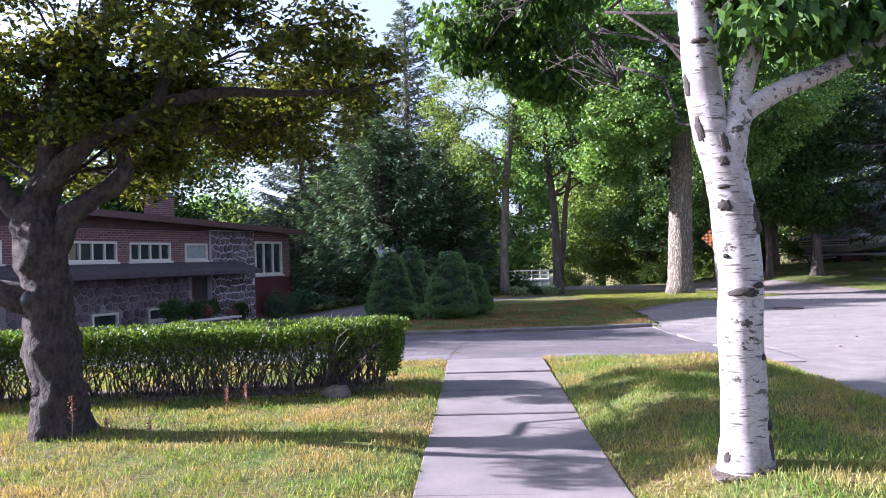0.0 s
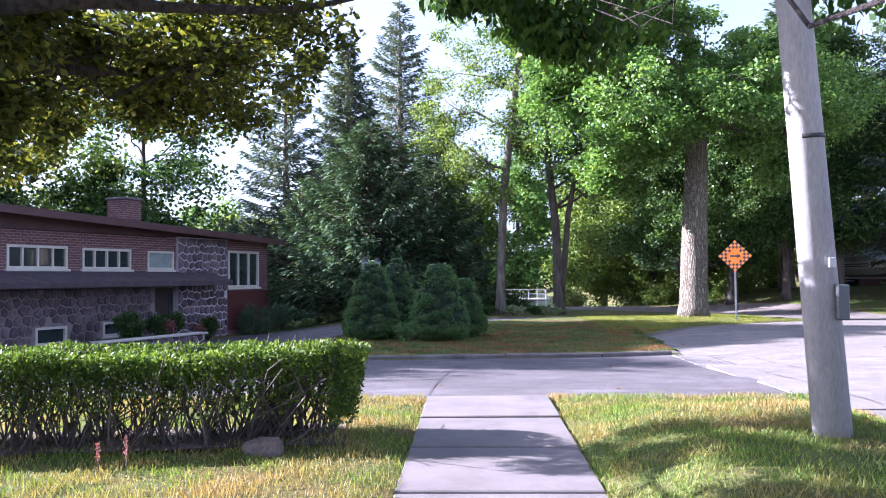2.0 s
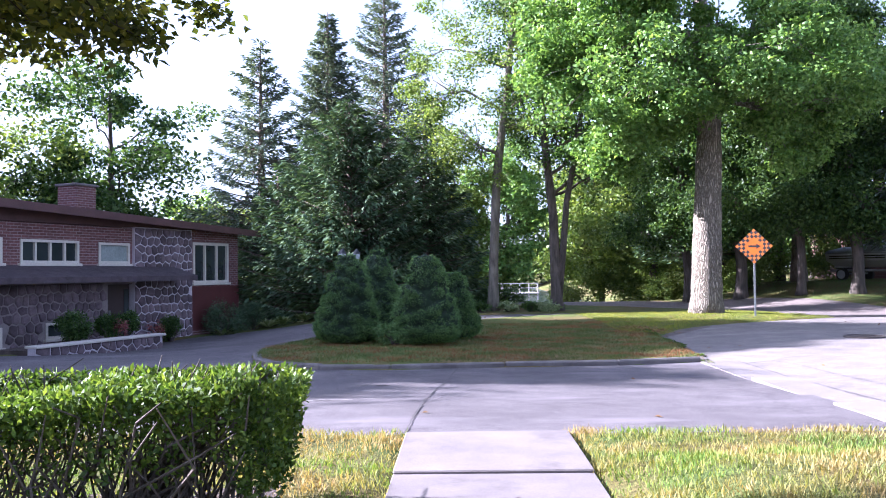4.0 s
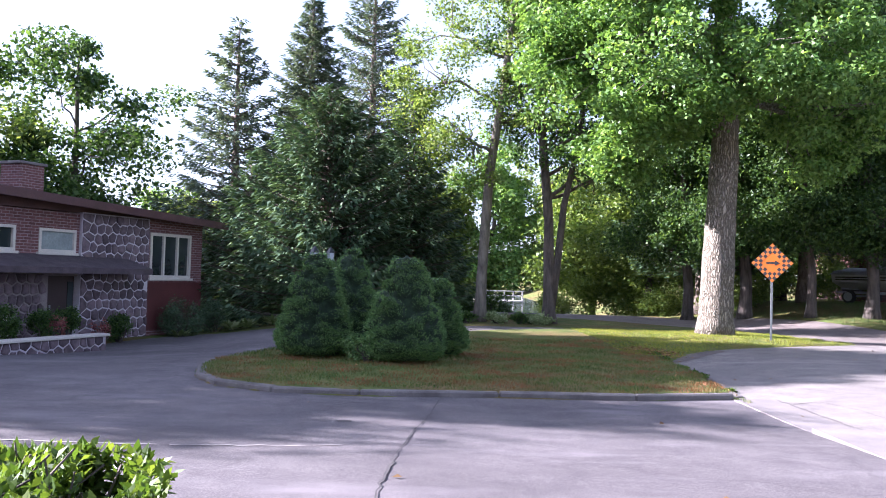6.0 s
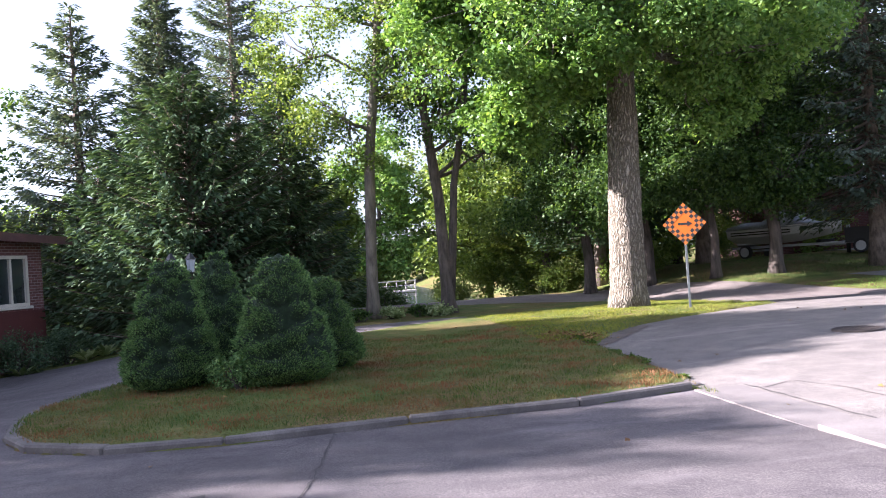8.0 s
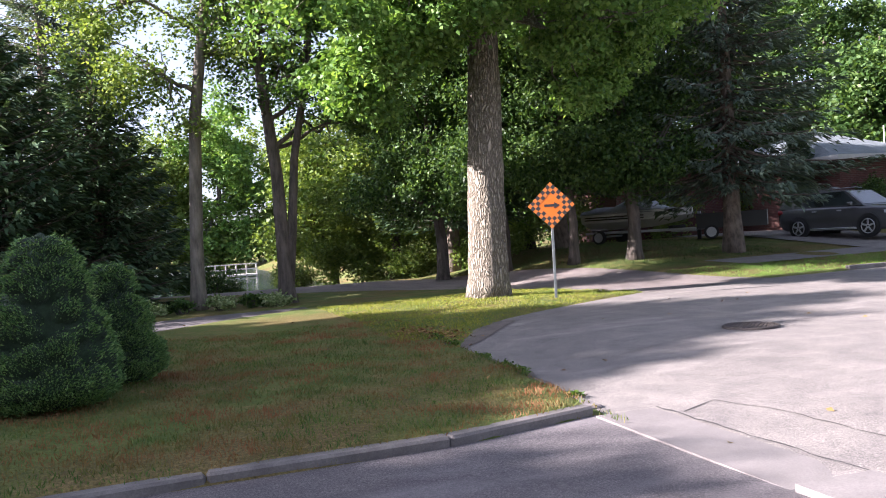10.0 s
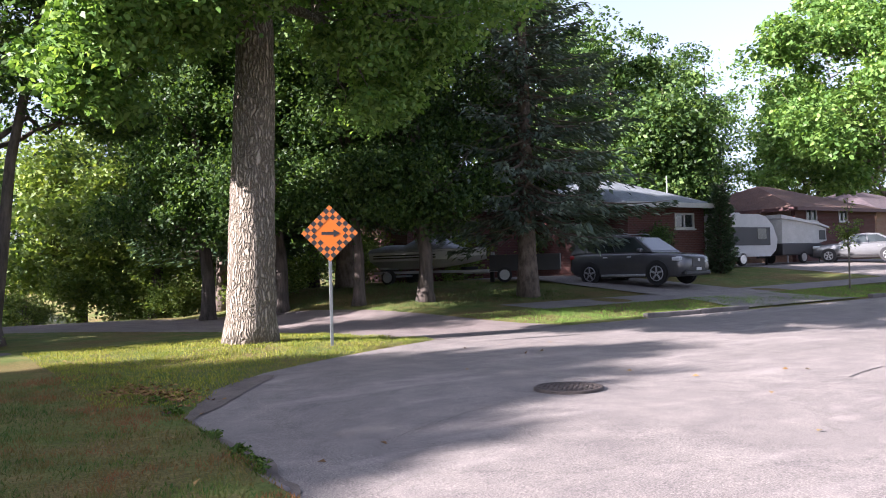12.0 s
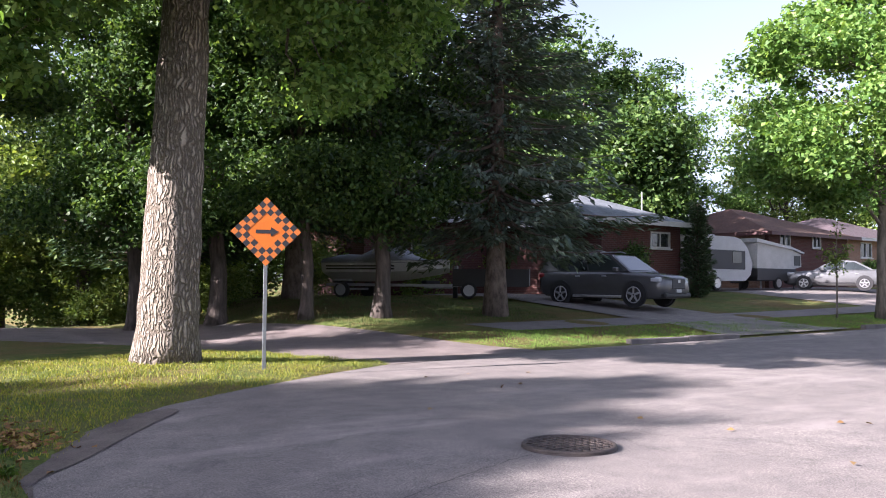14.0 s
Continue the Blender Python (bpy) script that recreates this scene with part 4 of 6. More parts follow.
# woods: behind the house, across the river, along the lane and behind the far houses
# the seven at x -27 to -32 stand out of view, added to cast shade
WOODS = [(-18.5, 51, 15, 5.0, L_DARK), (-24, 47, 13, 4.6, L_LIGHT), (-14.5, 60, 8, 3.0, L_LIGHT), (-26, 45, 15, 4.6, L_DARK), (-31, 23, 15, 3.4, L_LIGHT), (-27, 28.2, 15.0, 4.0, L_DARK), (-27, 25.4, 14.6, 3.4, L_DARK), (-27, 33.4, 17.5, 3.6, L_DARK), (-27, 31.2, 17.0, 3.2, L_DARK), (-32, 32, 19, 3.8, L_DARK), (-32, 34, 18, 4.0, L_DARK),
         (9.5, 50.5, 9.5, 3.0, L_LIGHT), (12.8, 50.0, 11, 3.4, L_BIG), (7.6, 55, 8.5, 2.8, L_LIGHT), (16.5, 52, 12, 3.8, L_DARK), (20, 56, 13, 4.2, L_LIGHT),
         (25, 59, 18, 5.0, L_DARK), (33, 57, 17, 4.6, L_DARK), (30, 62, 15, 4.8, L_BIG), (34.5, 52, 14.5, 4.0, L_DARK), (33.2, 47.2, 10, 2.4, L_DARK), (38, 62, 17, 5.2, L_LIGHT), (46, 60, 17, 5.2, L_DARK), (54, 62, 17, 5.6, L_BIG), (62, 58, 16, 5.2, L_LIGHT), (70, 52, 15, 5.0, L_BIG)]
for i, (x, y, h, r, leaf) in enumerate(WOODS):
    near = y < 53 and 5 < x < 18
    broadleaf("woodland_tree", "leafy woodland tree with a full uneven crown", (x, y),
              ([(0, 0, 0), (0.1, 0, h * 0.25), (0, 0.1, h * 0.6), (0, 0, h * 0.9)], [0.25, 0.2, 0.13, 0.04]),
              [((0, 0, h * 0.62), (r, r, h * 0.36)), ((r * 0.3, -r * 0.3, h * 0.32), (r * 0.75, r * 0.7, h * 0.16)), ((-r * 0.45, 0, h * 0.45), (r * 0.6, r * 0.6, h * 0.2))],
              M_BARK_DARK, leaf, 26000 if near else 20000, 0.17 if near else 0.27, 100 + i, 70, 0.95 if near else 1.25, 0.4, 7, 12, "woodland trees")
for i, (x, w, h) in enumerate(((-40, 9, 12), (-24, 8, 16), (-10, 8, 19), (-1, 6, 17), (7, 6, 20), (16, 8, 16), (28, 9, 14), (42, 9, 12))):
    broadleaf("riverbank_tree", "hazy green tree on the far riverbank", (x, 134 + 4 * (i % 2)),
              ([(0, 0, 0), (0, 0, h * 0.5), (0, 0, h)], [0.4, 0.3, 0.1]), [((0, 0, h * 0.75), (w * 0.8, 5, h * 0.5)), ((0, -2, 3.5), (w, 4, 3.5)), ((w * 0.4, -1, h * 0.5), (w * 0.6, 4, h * 0.3))],
              M_BARK_DARK, L_LIGHT if i % 2 else L_BIG, 17000, 0.6, 140 + i, 80, 2.0, 0.3, 6, 6, "far riverbank trees")
# boulevard maple and sapling by the far street
broadleaf("street_maple", "spreading bright green maple on the far verge", (31.8, 35.2),
          ([(0, 0, 0), (0, 0, 2.2), (0.1, 0, 4), (0.1, 0, 8)], [0.2, 0.17, 0.14, 0.05]),
          [((0, 0, 7.6), (5.4, 4.6, 3.4)), ((-2.6, 0, 5.4), (3.4, 3.0, 1.6)), ((1, 0, 11), (4.0, 3.4, 2.6))],
          M_BARK_GREY, L_BIG, 80000, 0.2, 71, 170, 0.85, 0.4, 9, 18)
broadleaf("sapling", "young thin sapling with few leaves on the verge", (30.0, 35.8),
          ([(0, 0, 0), (0.02, 0, 1), (0, 0, 2), (0.03, 0, 3.0)], [0.035, 0.03, 0.025, 0.01]), [((0, 0, 2.3), (0.5, 0.5, 0.9))],
          M_BARK_GREY, L_LIGHT, 500, 0.1, 72, 14, 0.25, 0.4, 6, 8)


def shrub(name, label, place, radii, leaf, seed, leaves=3500, size=0.07, group="", clumps=40, category="shrub"):
    rng = np.random.default_rng(seed)
    x, y = place
    root = thing(name, label, category, (x, y, level(x, y) - 0.02), 0, group)
    sv, sf = [], []
    for k in range(9):
        d = rng.normal(0, 0.35, 2)
        tube_into(sv, sf, limb_path(rng, (d[0] * 0.1, d[1] * 0.1, 0), (d[0] * radii[0], d[1] * radii[1], radii[2] * 1.3), 0.0, 4, 0.2), [0.025, 0.02, 0.015, 0.01, 0.005], 5)
    part("stems", mesh_from("stems", sv, sf, M_BARK_DARK), M_BARK_DARK, root)
    cen = rand_dirs(rng, clumps) * (rng.random((clumps, 1)) ** 0.33) * np.array(radii) * 0.85 + (0, 0, radii[2])
    who = rng.integers(0, clumps, leaves)
    at = cen[who] + rng.normal(0, 0.16, (leaves, 3)) * np.array(radii)
    at[:, 2] = np.maximum(at[:, 2], 0.02)
    part("foliage", leaf_cards("foliage", at, rand_dirs(rng, leaves, 0.6) + (0, 0, 0.2), rand_dirs(rng, leaves) + (0, 0, 0.6), size * (0.7 + 0.6 * rng.random(leaves)), size * 0.6, leaf), leaf, root)
    return root


def dwarf_cone(place, h, r, seed):
    """A dense clipped-looking dwarf spruce with lumps of short shoots."""
    rng = np.random.default_rng(seed)
    x, y = place
    root = thing("dwarf_spruce", "dense cone-shaped dwarf spruce on the lawn island", "shrub", (x, y, level(x, y) - 0.03), 0, "dwarf spruces")
    part("trunk", tube("trunk", [(0, 0, 0), (0, 0, h * 0.8)], [0.07, 0.02], M_BARK_SPRUCE, 8), M_BARK_SPRUCE, root)

    def prof(t):
        return r * np.minimum(1.0, (t + 0.02) / 0.14) ** 0.45 * (1 - np.clip(t, 0, 1)) ** 0.56 * (0.95 + 0.05 * (1 - t))
    n = 250
    lt = 1 - (1 - rng.random(n)) ** 0.7
    lt, la = lt * 0.99, rng.random(n) * 2 * math.pi
    lr = (0.10 + 0.09 * rng.random(n)) * (0.5 + 0.5 * (1 - lt))
    lc = np.column_stack([prof(lt) * 0.86 * np.cos(la), prof(lt) * 0.86 * np.sin(la), lt * h])
    rows, cols = 84, 96
    vs, fs, lift = [], [], []
    for i in range(rows):
        t = 0.015 + 0.985 * i / (rows - 1)
        for k in range(cols):
            a = 2 * math.pi * k / cols
            rad = float(prof(np.array(min(t, 0.999)))) * 0.82
            p = np.array([rad * math.cos(a), rad * math.sin(a), t * h])
            d = np.linalg.norm(lc - p, axis=1) / lr
            up = np.sqrt(np.clip(1 - d * d, 0, None)) * lr
            grow = up.max() * 1.3 + 0.012 * noise.noise(Vector(p * 14))
            vs.append(p + np.array([math.cos(a), math.sin(a), 0.3]) * grow)
            lift.append(grow)
    for i in range(rows - 1):
        for k in range(cols):
            fs.append((i * cols + k, i * cols + (k + 1) % cols, (i + 1) * cols + (k + 1) % cols, (i + 1) * cols + k))
    fs.append(tuple((rows - 1) * cols + k for k in range(cols)))
    part("foliage_body", mesh_from("foliage_body", vs, fs, M_CONE, True), M_CONE, root, "dense lumpy green needles, coloured dark as shade between lumps")
    vs = np.array(vs)
    m = 26000
    # paler needles crowd the lump tops; the bare dark body imitates shaded gaps
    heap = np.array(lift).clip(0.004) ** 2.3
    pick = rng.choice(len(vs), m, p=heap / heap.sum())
    out = vs[pick] * (1, 1, 0)
    out = out / (np.linalg.norm(out, axis=1, keepdims=True) + 1e-6) + (0, 0, 0.5)
    at = vs[pick] + rng.normal(0, 0.026, (m, 3)) * (1, 1, 0.7)
    at[:, 2] = np.maximum(at[:, 2], 0.03)
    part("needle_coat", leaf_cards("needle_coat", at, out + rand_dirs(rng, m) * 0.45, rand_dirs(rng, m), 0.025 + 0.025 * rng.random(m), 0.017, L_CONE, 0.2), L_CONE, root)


for place, h, r, s in (((-2.70, 26.2), 1.93, 0.74, 1), ((-0.98, 25.55), 1.93, 0.74, 2), ((-2.3, 28.6), 2.05, 0.6, 3), ((-0.4, 26.9), 1.5, 0.55, 4)):
    dwarf_cone(place, h, r, s)
shrub("low_shrub", "small spreading green shrub between dwarf spruces", (-1.6, 25.2), (0.45, 0.3, 0.28), L_CONE, 81, 3000, 0.05)


def undergrowth(name, label, centres, leaf, seed, leaves, size, spread):
    rng = np.random.default_rng(seed)
    c = np.array(centres, float)
    who = rng.integers(0, len(c), leaves)
    sub = rng.normal(0, 1, (len(c), 9, 3)) * np.array(spread) * 0.6
    pick = rng.integers(0, 9, leaves)
    at = c[who][:, :3] + sub[who, pick] + rng.normal(0, 1, (leaves, 3)) * np.array(spread) * 0.33
    g = lawn_level(at[:, 0], at[:, 1])
    at[:, 2] = g + np.abs(at[:, 2])
    me = leaf_cards(name, at, rand_dirs(rng, leaves, 0.6) + (0, 0, 0.2), rand_dirs(rng, leaves) + (0, 0, 0.6), size * (0.6 + 0.8 * rng.random(leaves)), size * 0.6, leaf)
    return tagged(new(name, me), label, "undergrowth", kind="stuff")


rng = np.random.default_rng(8)
undergrowth("undergrowth", "tangled green undergrowth along the riverbank", [(x, 53.5 + rng.normal(0, 1.0) - 0.15 * max(0, x - 8), 0.8 + rng.random()) for x in np.linspace(6.5, 26, 26)], L_LIGHT, 1, 26000, 0.16, (0.8, 0.8, 0.8))
undergrowth("undergrowth", "brushy thicket with dry stems beside the gravel lane", [(9.3 + 0.28 * k, 50.2 - 0.42 * k + rng.normal(0, 0.4), 0.6) for k in range(13)], L_LIGHT, 2, 16000, 0.12, (0.5, 0.5, 0.5))
undergrowth("undergrowth", "shaded bushes behind the gardens", [(x, 58 + rng.normal(0, 1.5), 1.5 + rng.random()) for x in np.linspace(20, 75, 40)], L_DARK, 3, 26000, 0.3, (1.3, 1.2, 1.4))
undergrowth("undergrowth", "green bushes under the trees past the stone house", [(x, 55 + rng.normal(0, 1.5) - 0.5 * max(0, -12 - x), 1.2) for x in np.linspace(-38, -3, 30)], L_LIGHT, 4, 20000, 0.24, (1.2, 1.2, 1.1))
undergrowth("undergrowth", "hazy wooded far riverbank", [(x, 131, 3.0) for x in np.linspace(-110, 60, 60)], L_LIGHT, 5, 26000, 0.7, (2.5, 1.5, 2.6))
shrub("river_bush", "bright green sunlit bush by the water", (5.0, 49.6), (1.0, 0.8, 0.65), L_LIGHT, 82, 5000, 0.09)
shrub("river_bush", "leaning dark bush at the water's edge", (1.8, 51.0), (1.6, 0.8, 0.7), L_DARK, 83, 5000, 0.1)
for i, (x, y) in enumerate(((-0.3, 37.4), (0.5, 37.6), (1.5, 37.8), (2.3, 37.9), (2.9, 37.7))):
    shrub("border_plant", "low green border plant in the bed under the trees", (x, y), (0.42, 0.3, 0.2), L_DARK if i % 2 else L_HOSTA, 84 + i, 900, 0.09, "border plants", 18, "plant")

dock = thing("dock", "pale wooden dock with rails across the river", "dock", (5.2, 94, -1.05), 8)
part("deck", boxed(-2.4, -1.0, 0.15, 2.4, 1.0, 0.32, 0.02), M_CREAM, dock)
for k in range(6):
    part("post", boxed(-2.3 + 0.92 * k - 0.05, -0.95, -0.3, -2.3 + 0.92 * k + 0.05, -0.85, 1.25), M_CREAM, dock)
for z in (0.75, 1.2):
    part("rail", boxed(-2.4, -0.96, z, 2.4, -0.84, z + 0.09, 0.01), M_CREAM, dock)

# ---- clipped hedge with bare lower stems ----
hedge = thing("hedge", "clipped leafy hedge, green on top with bare twiggy stems below", "hedge")
hrng = np.random.default_rng(9)
H0, H1, HH, HD = np.array([-1.47, 12.97]), np.array([-11.5, 11.35]), 0.84, 0.50
hl = float(np.linalg.norm(H1 - H0))
hd = (H1 - H0) / hl
hn = np.array([-hd[1], hd[0]])


def hedge_at(s, w, z):
    p = H0[None] + np.outer(s, hd) + np.outer(w, hn)
    return np.column_stack([p, z + lawn_level(p[:, 0], p[:, 1])])


def hedge_leaves(n, s, w, z, size):
    at = hedge_at(s, w, z)
    part("foliage", leaf_cards("foliage", at, rand_dirs(hrng, n) + (0, 0, 0.5), rand_dirs(hrng, n) + (0, 0, 0.7), size * (0.6 + 0.8 * hrng.random(n)), size * 0.55, L_HEDGE), L_HEDGE, hedge)


n = 52000
s = hrng.random(n) * hl
wave = 0.05 * np.sin(s * 3.1) + 0.04 * np.sin(s * 7.7 + 1)
hedge_leaves(n, s, (hrng.random(n) * 2 - 1) * (HD - 0.02 + wave * 0.6), HH - 0.02 + wave * 0.6 - np.abs(hrng.normal(0, 0.10, n)), 0.045)
n = 46000
s = hrng.random(n) * hl
z = 0.25 + (HH - 0.25) * hrng.random(n) ** 0.55
side = np.where(hrng.random(n) < 0.72, -1, 1)
hedge_leaves(n, s, side * (HD * (0.62 + 0.38 * (z / HH)) + hrng.normal(0, 0.05, n)), z, 0.045)
n = 4200
th = hrng.random(n) * math.pi - math.pi / 2
z = 0.15 + (HH - 0.15) * hrng.random(n) ** 0.7
hedge_leaves(n, -np.cos(th) * 0.34 * (0.5 + 0.6 * z) + hrng.normal(0, 0.03, n).clip(-0.05, 0.05) + 0.07, np.sin(th) * HD, z, 0.045)
sv, sf = [], []
for k in range(900):
    s0, w0 = hrng.random() * hl, hrng.normal(0, 0.16)
    s1, w1 = s0 + hrng.normal(0, 0.22), w0 * 1.6 + hrng.normal(0, 0.2)
    if k < 60:
        s0, s1 = 0.6 + hrng.random() * 0.3, -0.12 + hrng.random() * 0.6
    a, b = hedge_at(np.array([s0, s1]), np.array([w0, w1]), np.array([-0.02, 0.5 + 0.45 * hrng.random()]))
    tube_into(sv, sf, limb_path(hrng, a, b, 0.0, 3, 0.3), [0.011, 0.009, 0.007, 0.004], 4)
tagged(part("stem_tangle", mesh_from("stem_tangle", sv, sf, M_BARK_DARK), M_BARK_DARK, hedge, "bare dark stems"), kind="stuff")
bed = paved_sheet("soil_bed", [tuple(H0 - hd * 0.1 + hn * -0.62), tuple(H0 - hd * 0.1 + hn * 0.5), tuple(H1 + hn * 0.5), tuple(H1 - hn * 0.62)], M_SOIL, "dark bare soil under the hedge", 0.055)
bm = bmesh.new()
bmesh.ops.create_icosphere(bm, subdivisions=3, radius=1)
for v in bm.verts:
    k = 1 + 0.35 * noise.noise(v.co * 1.6)
    v.co = Vector((v.co.x * 0.19 * k, v.co.y * 0.14 * k, max(v.co.z * 0.12 * k, -0.05)))
rock = part("rock", bm, M_ROCK, None, "", True)
rock.location = (-1.95, 12.22, level(-1.95, 12.22) + 0.02)
tagged(rock, "rounded grey-brown field rock beside the hedge", "rock")
for i, (x, y, h) in enumerate(((-3.05, 11.45, 0.26), (-2.85, 11.5, 0.3), (-4.05, 9.95, 0.42), (-3.3, 9.9, 0.22), (-3.75, 10.0, 0.2))):
    f = thing("flower_stalk", "thin stalk of small dusky pink flowers in the lawn", "flower", (x, y, level(x, y)), 0, "pink flower stalks")
    part("stem", tube("stem", [(0, 0, 0), (0.01, 0, h * 0.5), (0.0, 0.01, h)], [0.006, 0.005, 0.003], M_BARK_GREY, 5), M_BARK_GREY, f)
    r = np.random.default_rng(i)
    at = np.column_stack([r.normal(0, 0.013, 60), r.normal(0, 0.013, 60), h * (0.4 + 0.6 * r.random(60))])
    part("blossom", leaf_cards("blossom", at, rand_dirs(r, 60), rand_dirs(r, 60), 0.018, 0.012, L_PINK), L_PINK, f)

# ---- utility pole ----
pole = thing("utility_pole", "tall pale concrete utility pole on the grass verge", "utility pole", (2.68, 11.9, level(2.68, 11.9)))
part("shaft", tube("shaft", [(0, 0, -0.1), (-0.60, 0, 9.0)], [0.15, 0.105], M_POLE, 24), M_POLE, pole)
part("band", tube("band", [(-0.155, 0, 2.36), (-0.157, 0, 2.395)], [0.142, 0.142], M_BLACK, 24), M_BLACK, pole, "thin dark steel band")
part("junction_box", boxed(-0.02, -0.185, 0.92, 0.075, -0.11, 1.2, 0.01), plain("dark_grey_box", (0.10, 0.105, 0.11), 0.5), pole)
part("tag", boxed(-0.07, -0.168, 1.33, -0.02, -0.135, 1.41, 0.004), M_WHITE, pole)

# ---- chequered bend sign ----
sgn = thing("warning_sign", "orange diamond sign with black chequered border and arrow", "road sign", (8.27, 32.2, level(8.27, 32.2)), -20)
part("post", boxed(-0.028, -0.02, -0.2, 0.028, 0.02, 1.75, 0.004), surface("weathered_post", (0.09, 0.10, 0.10), (0.17, 0.185, 0.185), 4, 0.6, 0.3, 30, 0.1), sgn, "dull green-grey steel post")
half = 0.36
rot = pose(0, -0.03, 2.03, 0, 45, 0)
plate = part("plate", boxed(-half, -0.004, -half, half, 0.004, half, 0.0, rot), M_ORANGE, sgn, "orange reflective plate")
cell = 2 * half / 9
M_PALE_ORANGE = plain("pale_orange_sheeting", (0.50, 0.145, 0.02), 0.4)
squares = []
for kind in (M_BLACK, M_PALE_ORANGE):
    sq = bpy.data.meshes.new("square")
    b2 = boxed(-cell / 2, -0.0015, -cell / 2, cell / 2, 0.0015, cell / 2, 0.0, pose(0, 0, 0, 0, 45, 0))
    b2.to_mesh(sq)
    b2.free()
    sq.materials.append(kind)
    squares.append((sq, kind))
for i in range(9):
    for j in range(9):
        if i < 2 or i > 6 or j < 2 or j > 6:
            o = part("square", *squares[0 if (i + j) % 2 else 1], plate)
            o.location = rot @ Vector((-half + (i + 0.5) * cell, -0.0065, -half + (j + 0.5) * cell))
part("arrow", prism([(-0.15, -0.026), (0.065, -0.026), (0.065, -0.07), (0.185, 0), (0.065, 0.07), (0.065, 0.026), (-0.15, 0.026)], -0.0015, 0.0015, "y"), M_BLACK, plate).location = (0, -0.038, 2.03)

# ---- lamp post on the island ----
lamp = thing("lamp_post", "black garden lamp post with three glass lanterns", "lamp post", (-3.32, 30.6, level(-3.32, 30.6) + 0.16))
part("post", tube("post", [(0, 0, -0.2), (0, 0, 0.3), (0, 0, 1.9)], [0.07, 0.04, 0.035], M_BLACK, 10), M_BLACK, lamp)
m_lant = glass_material("lantern_glass", (0.32, 0.34, 0.36))
for k in range(3):
    a = 2 * math.pi * k / 3 + 0.2
    cx, cy = 0.26 * math.cos(a), 0.26 * math.sin(a)
    part("arm", tube("arm", [(0, 0, 1.6), (cx * 0.6, cy * 0.6, 1.58), (cx, cy, 1.72)], [0.014, 0.014, 0.014], M_BLACK, 6), M_BLACK, lamp)
    b = bmesh.new()
    bmesh.ops.create_cone(b, cap_ends=True, segments=6, radius1=0.07, radius2=0.105, depth=0.26, matrix=pose(cx, cy, 1.87))
    lan = part("lantern", b, m_lant, lamp, "clear glass lantern")
    b = bmesh.new()
    bmesh.ops.create_cone(b, cap_ends=True, segments=6, radius1=0.125, radius2=0.02, depth=0.14, matrix=pose(cx, cy, 2.07))
    part("cap", b, M_BLACK, lan)
    b = bmesh.new()
    bmesh.ops.create_cone(b, cap_ends=True, segments=6, radius1=0.03, radius2=0.075, depth=0.05, matrix=pose(cx, cy, 1.715))
    part("base", b, M_BLACK, lan)

# ---- stone and brick split-level house ----


def wall_with_holes(s0, s1, z0, z1, holes, y0=0.0, y1=0.25):
    bm = bmesh.new()
    ss = sorted({s0, s1, *[h for a in holes for h in (a[0], a[2])]})
    zs = sorted({z0, z1, *[h for a in holes for h in (a[1], a[3])]})
    for a, b in zip(ss, ss[1:]):
        for c, d in zip(zs, zs[1:]):
            if not any(h[0] <= (a + b) / 2 <= h[2] and h[1] <= (c + d) / 2 <= h[3] for h in holes):
                box(bm, a, y0, c, b, y1, d)
    bmesh.ops.remove_doubles(bm, verts=bm.verts, dist=0.0005)
    return bm


def window(parent, s0, z0, s1, z1, bars, material=None, blind=False, sill=True, y=0.0, w=0.07):
    material = material or M_CREAM
    win = part("window", wall_with_holes(s0, s1, z0, z1, [(s0 + w, z0 + w, s1 - w, z1 - w)], y - 0.03, y + 0.10), material, parent, "painted window frame with dark glass")
    for k in range(1, bars + 1):
        c = s0 + (s1 - s0) * k / (bars + 1)
        part("mullion", boxed(c - w * 0.4, y - 0.02, z0 + w, c + w * 0.4, y + 0.09, z1 - w), material, win)
    edges = [s0 + (s1 - s0) * k / (bars + 1) for k in range(bars + 2)]
    for a, b in zip(edges, edges[1:]):
        part("pane", boxed(a + w * 0.4, y + 0.05, z0 + w * 0.8, b - w * 0.4, y + 0.062, z1 - w * 0.8), M_GLASS, win)
    if blind:
        part("blind", boxed(s0 + w, y + 0.035, z0 + w, s1 - w, y + 0.045, z1 - w), M_CURTAIN, win, "pale drawn blind")
    if sill:
        part("sill", boxed(s0 - 0.06, y - 0.09, z0 - 0.07, s1 + 0.06, y + 0.02, z0 - 0.002, 0.008), material, win)
    return win


def clip_cell(poly, ox, oy, nx_, ny_):
    out = []
    for i in range(len(poly)):
        a, b = poly[i], poly[(i + 1) % len(poly)]
        da, db = (a[0] - ox) * nx_ + (a[1] - oy) * ny_, (b[0] - ox) * nx_ + (b[1] - oy) * ny_
        if da <= 0:
            out.append(a)
        if da * db < 0:
            t = da / (da - db)
            out.append((a[0] + (b[0] - a[0]) * t, a[1] + (b[1] - a[1]) * t))
    return out


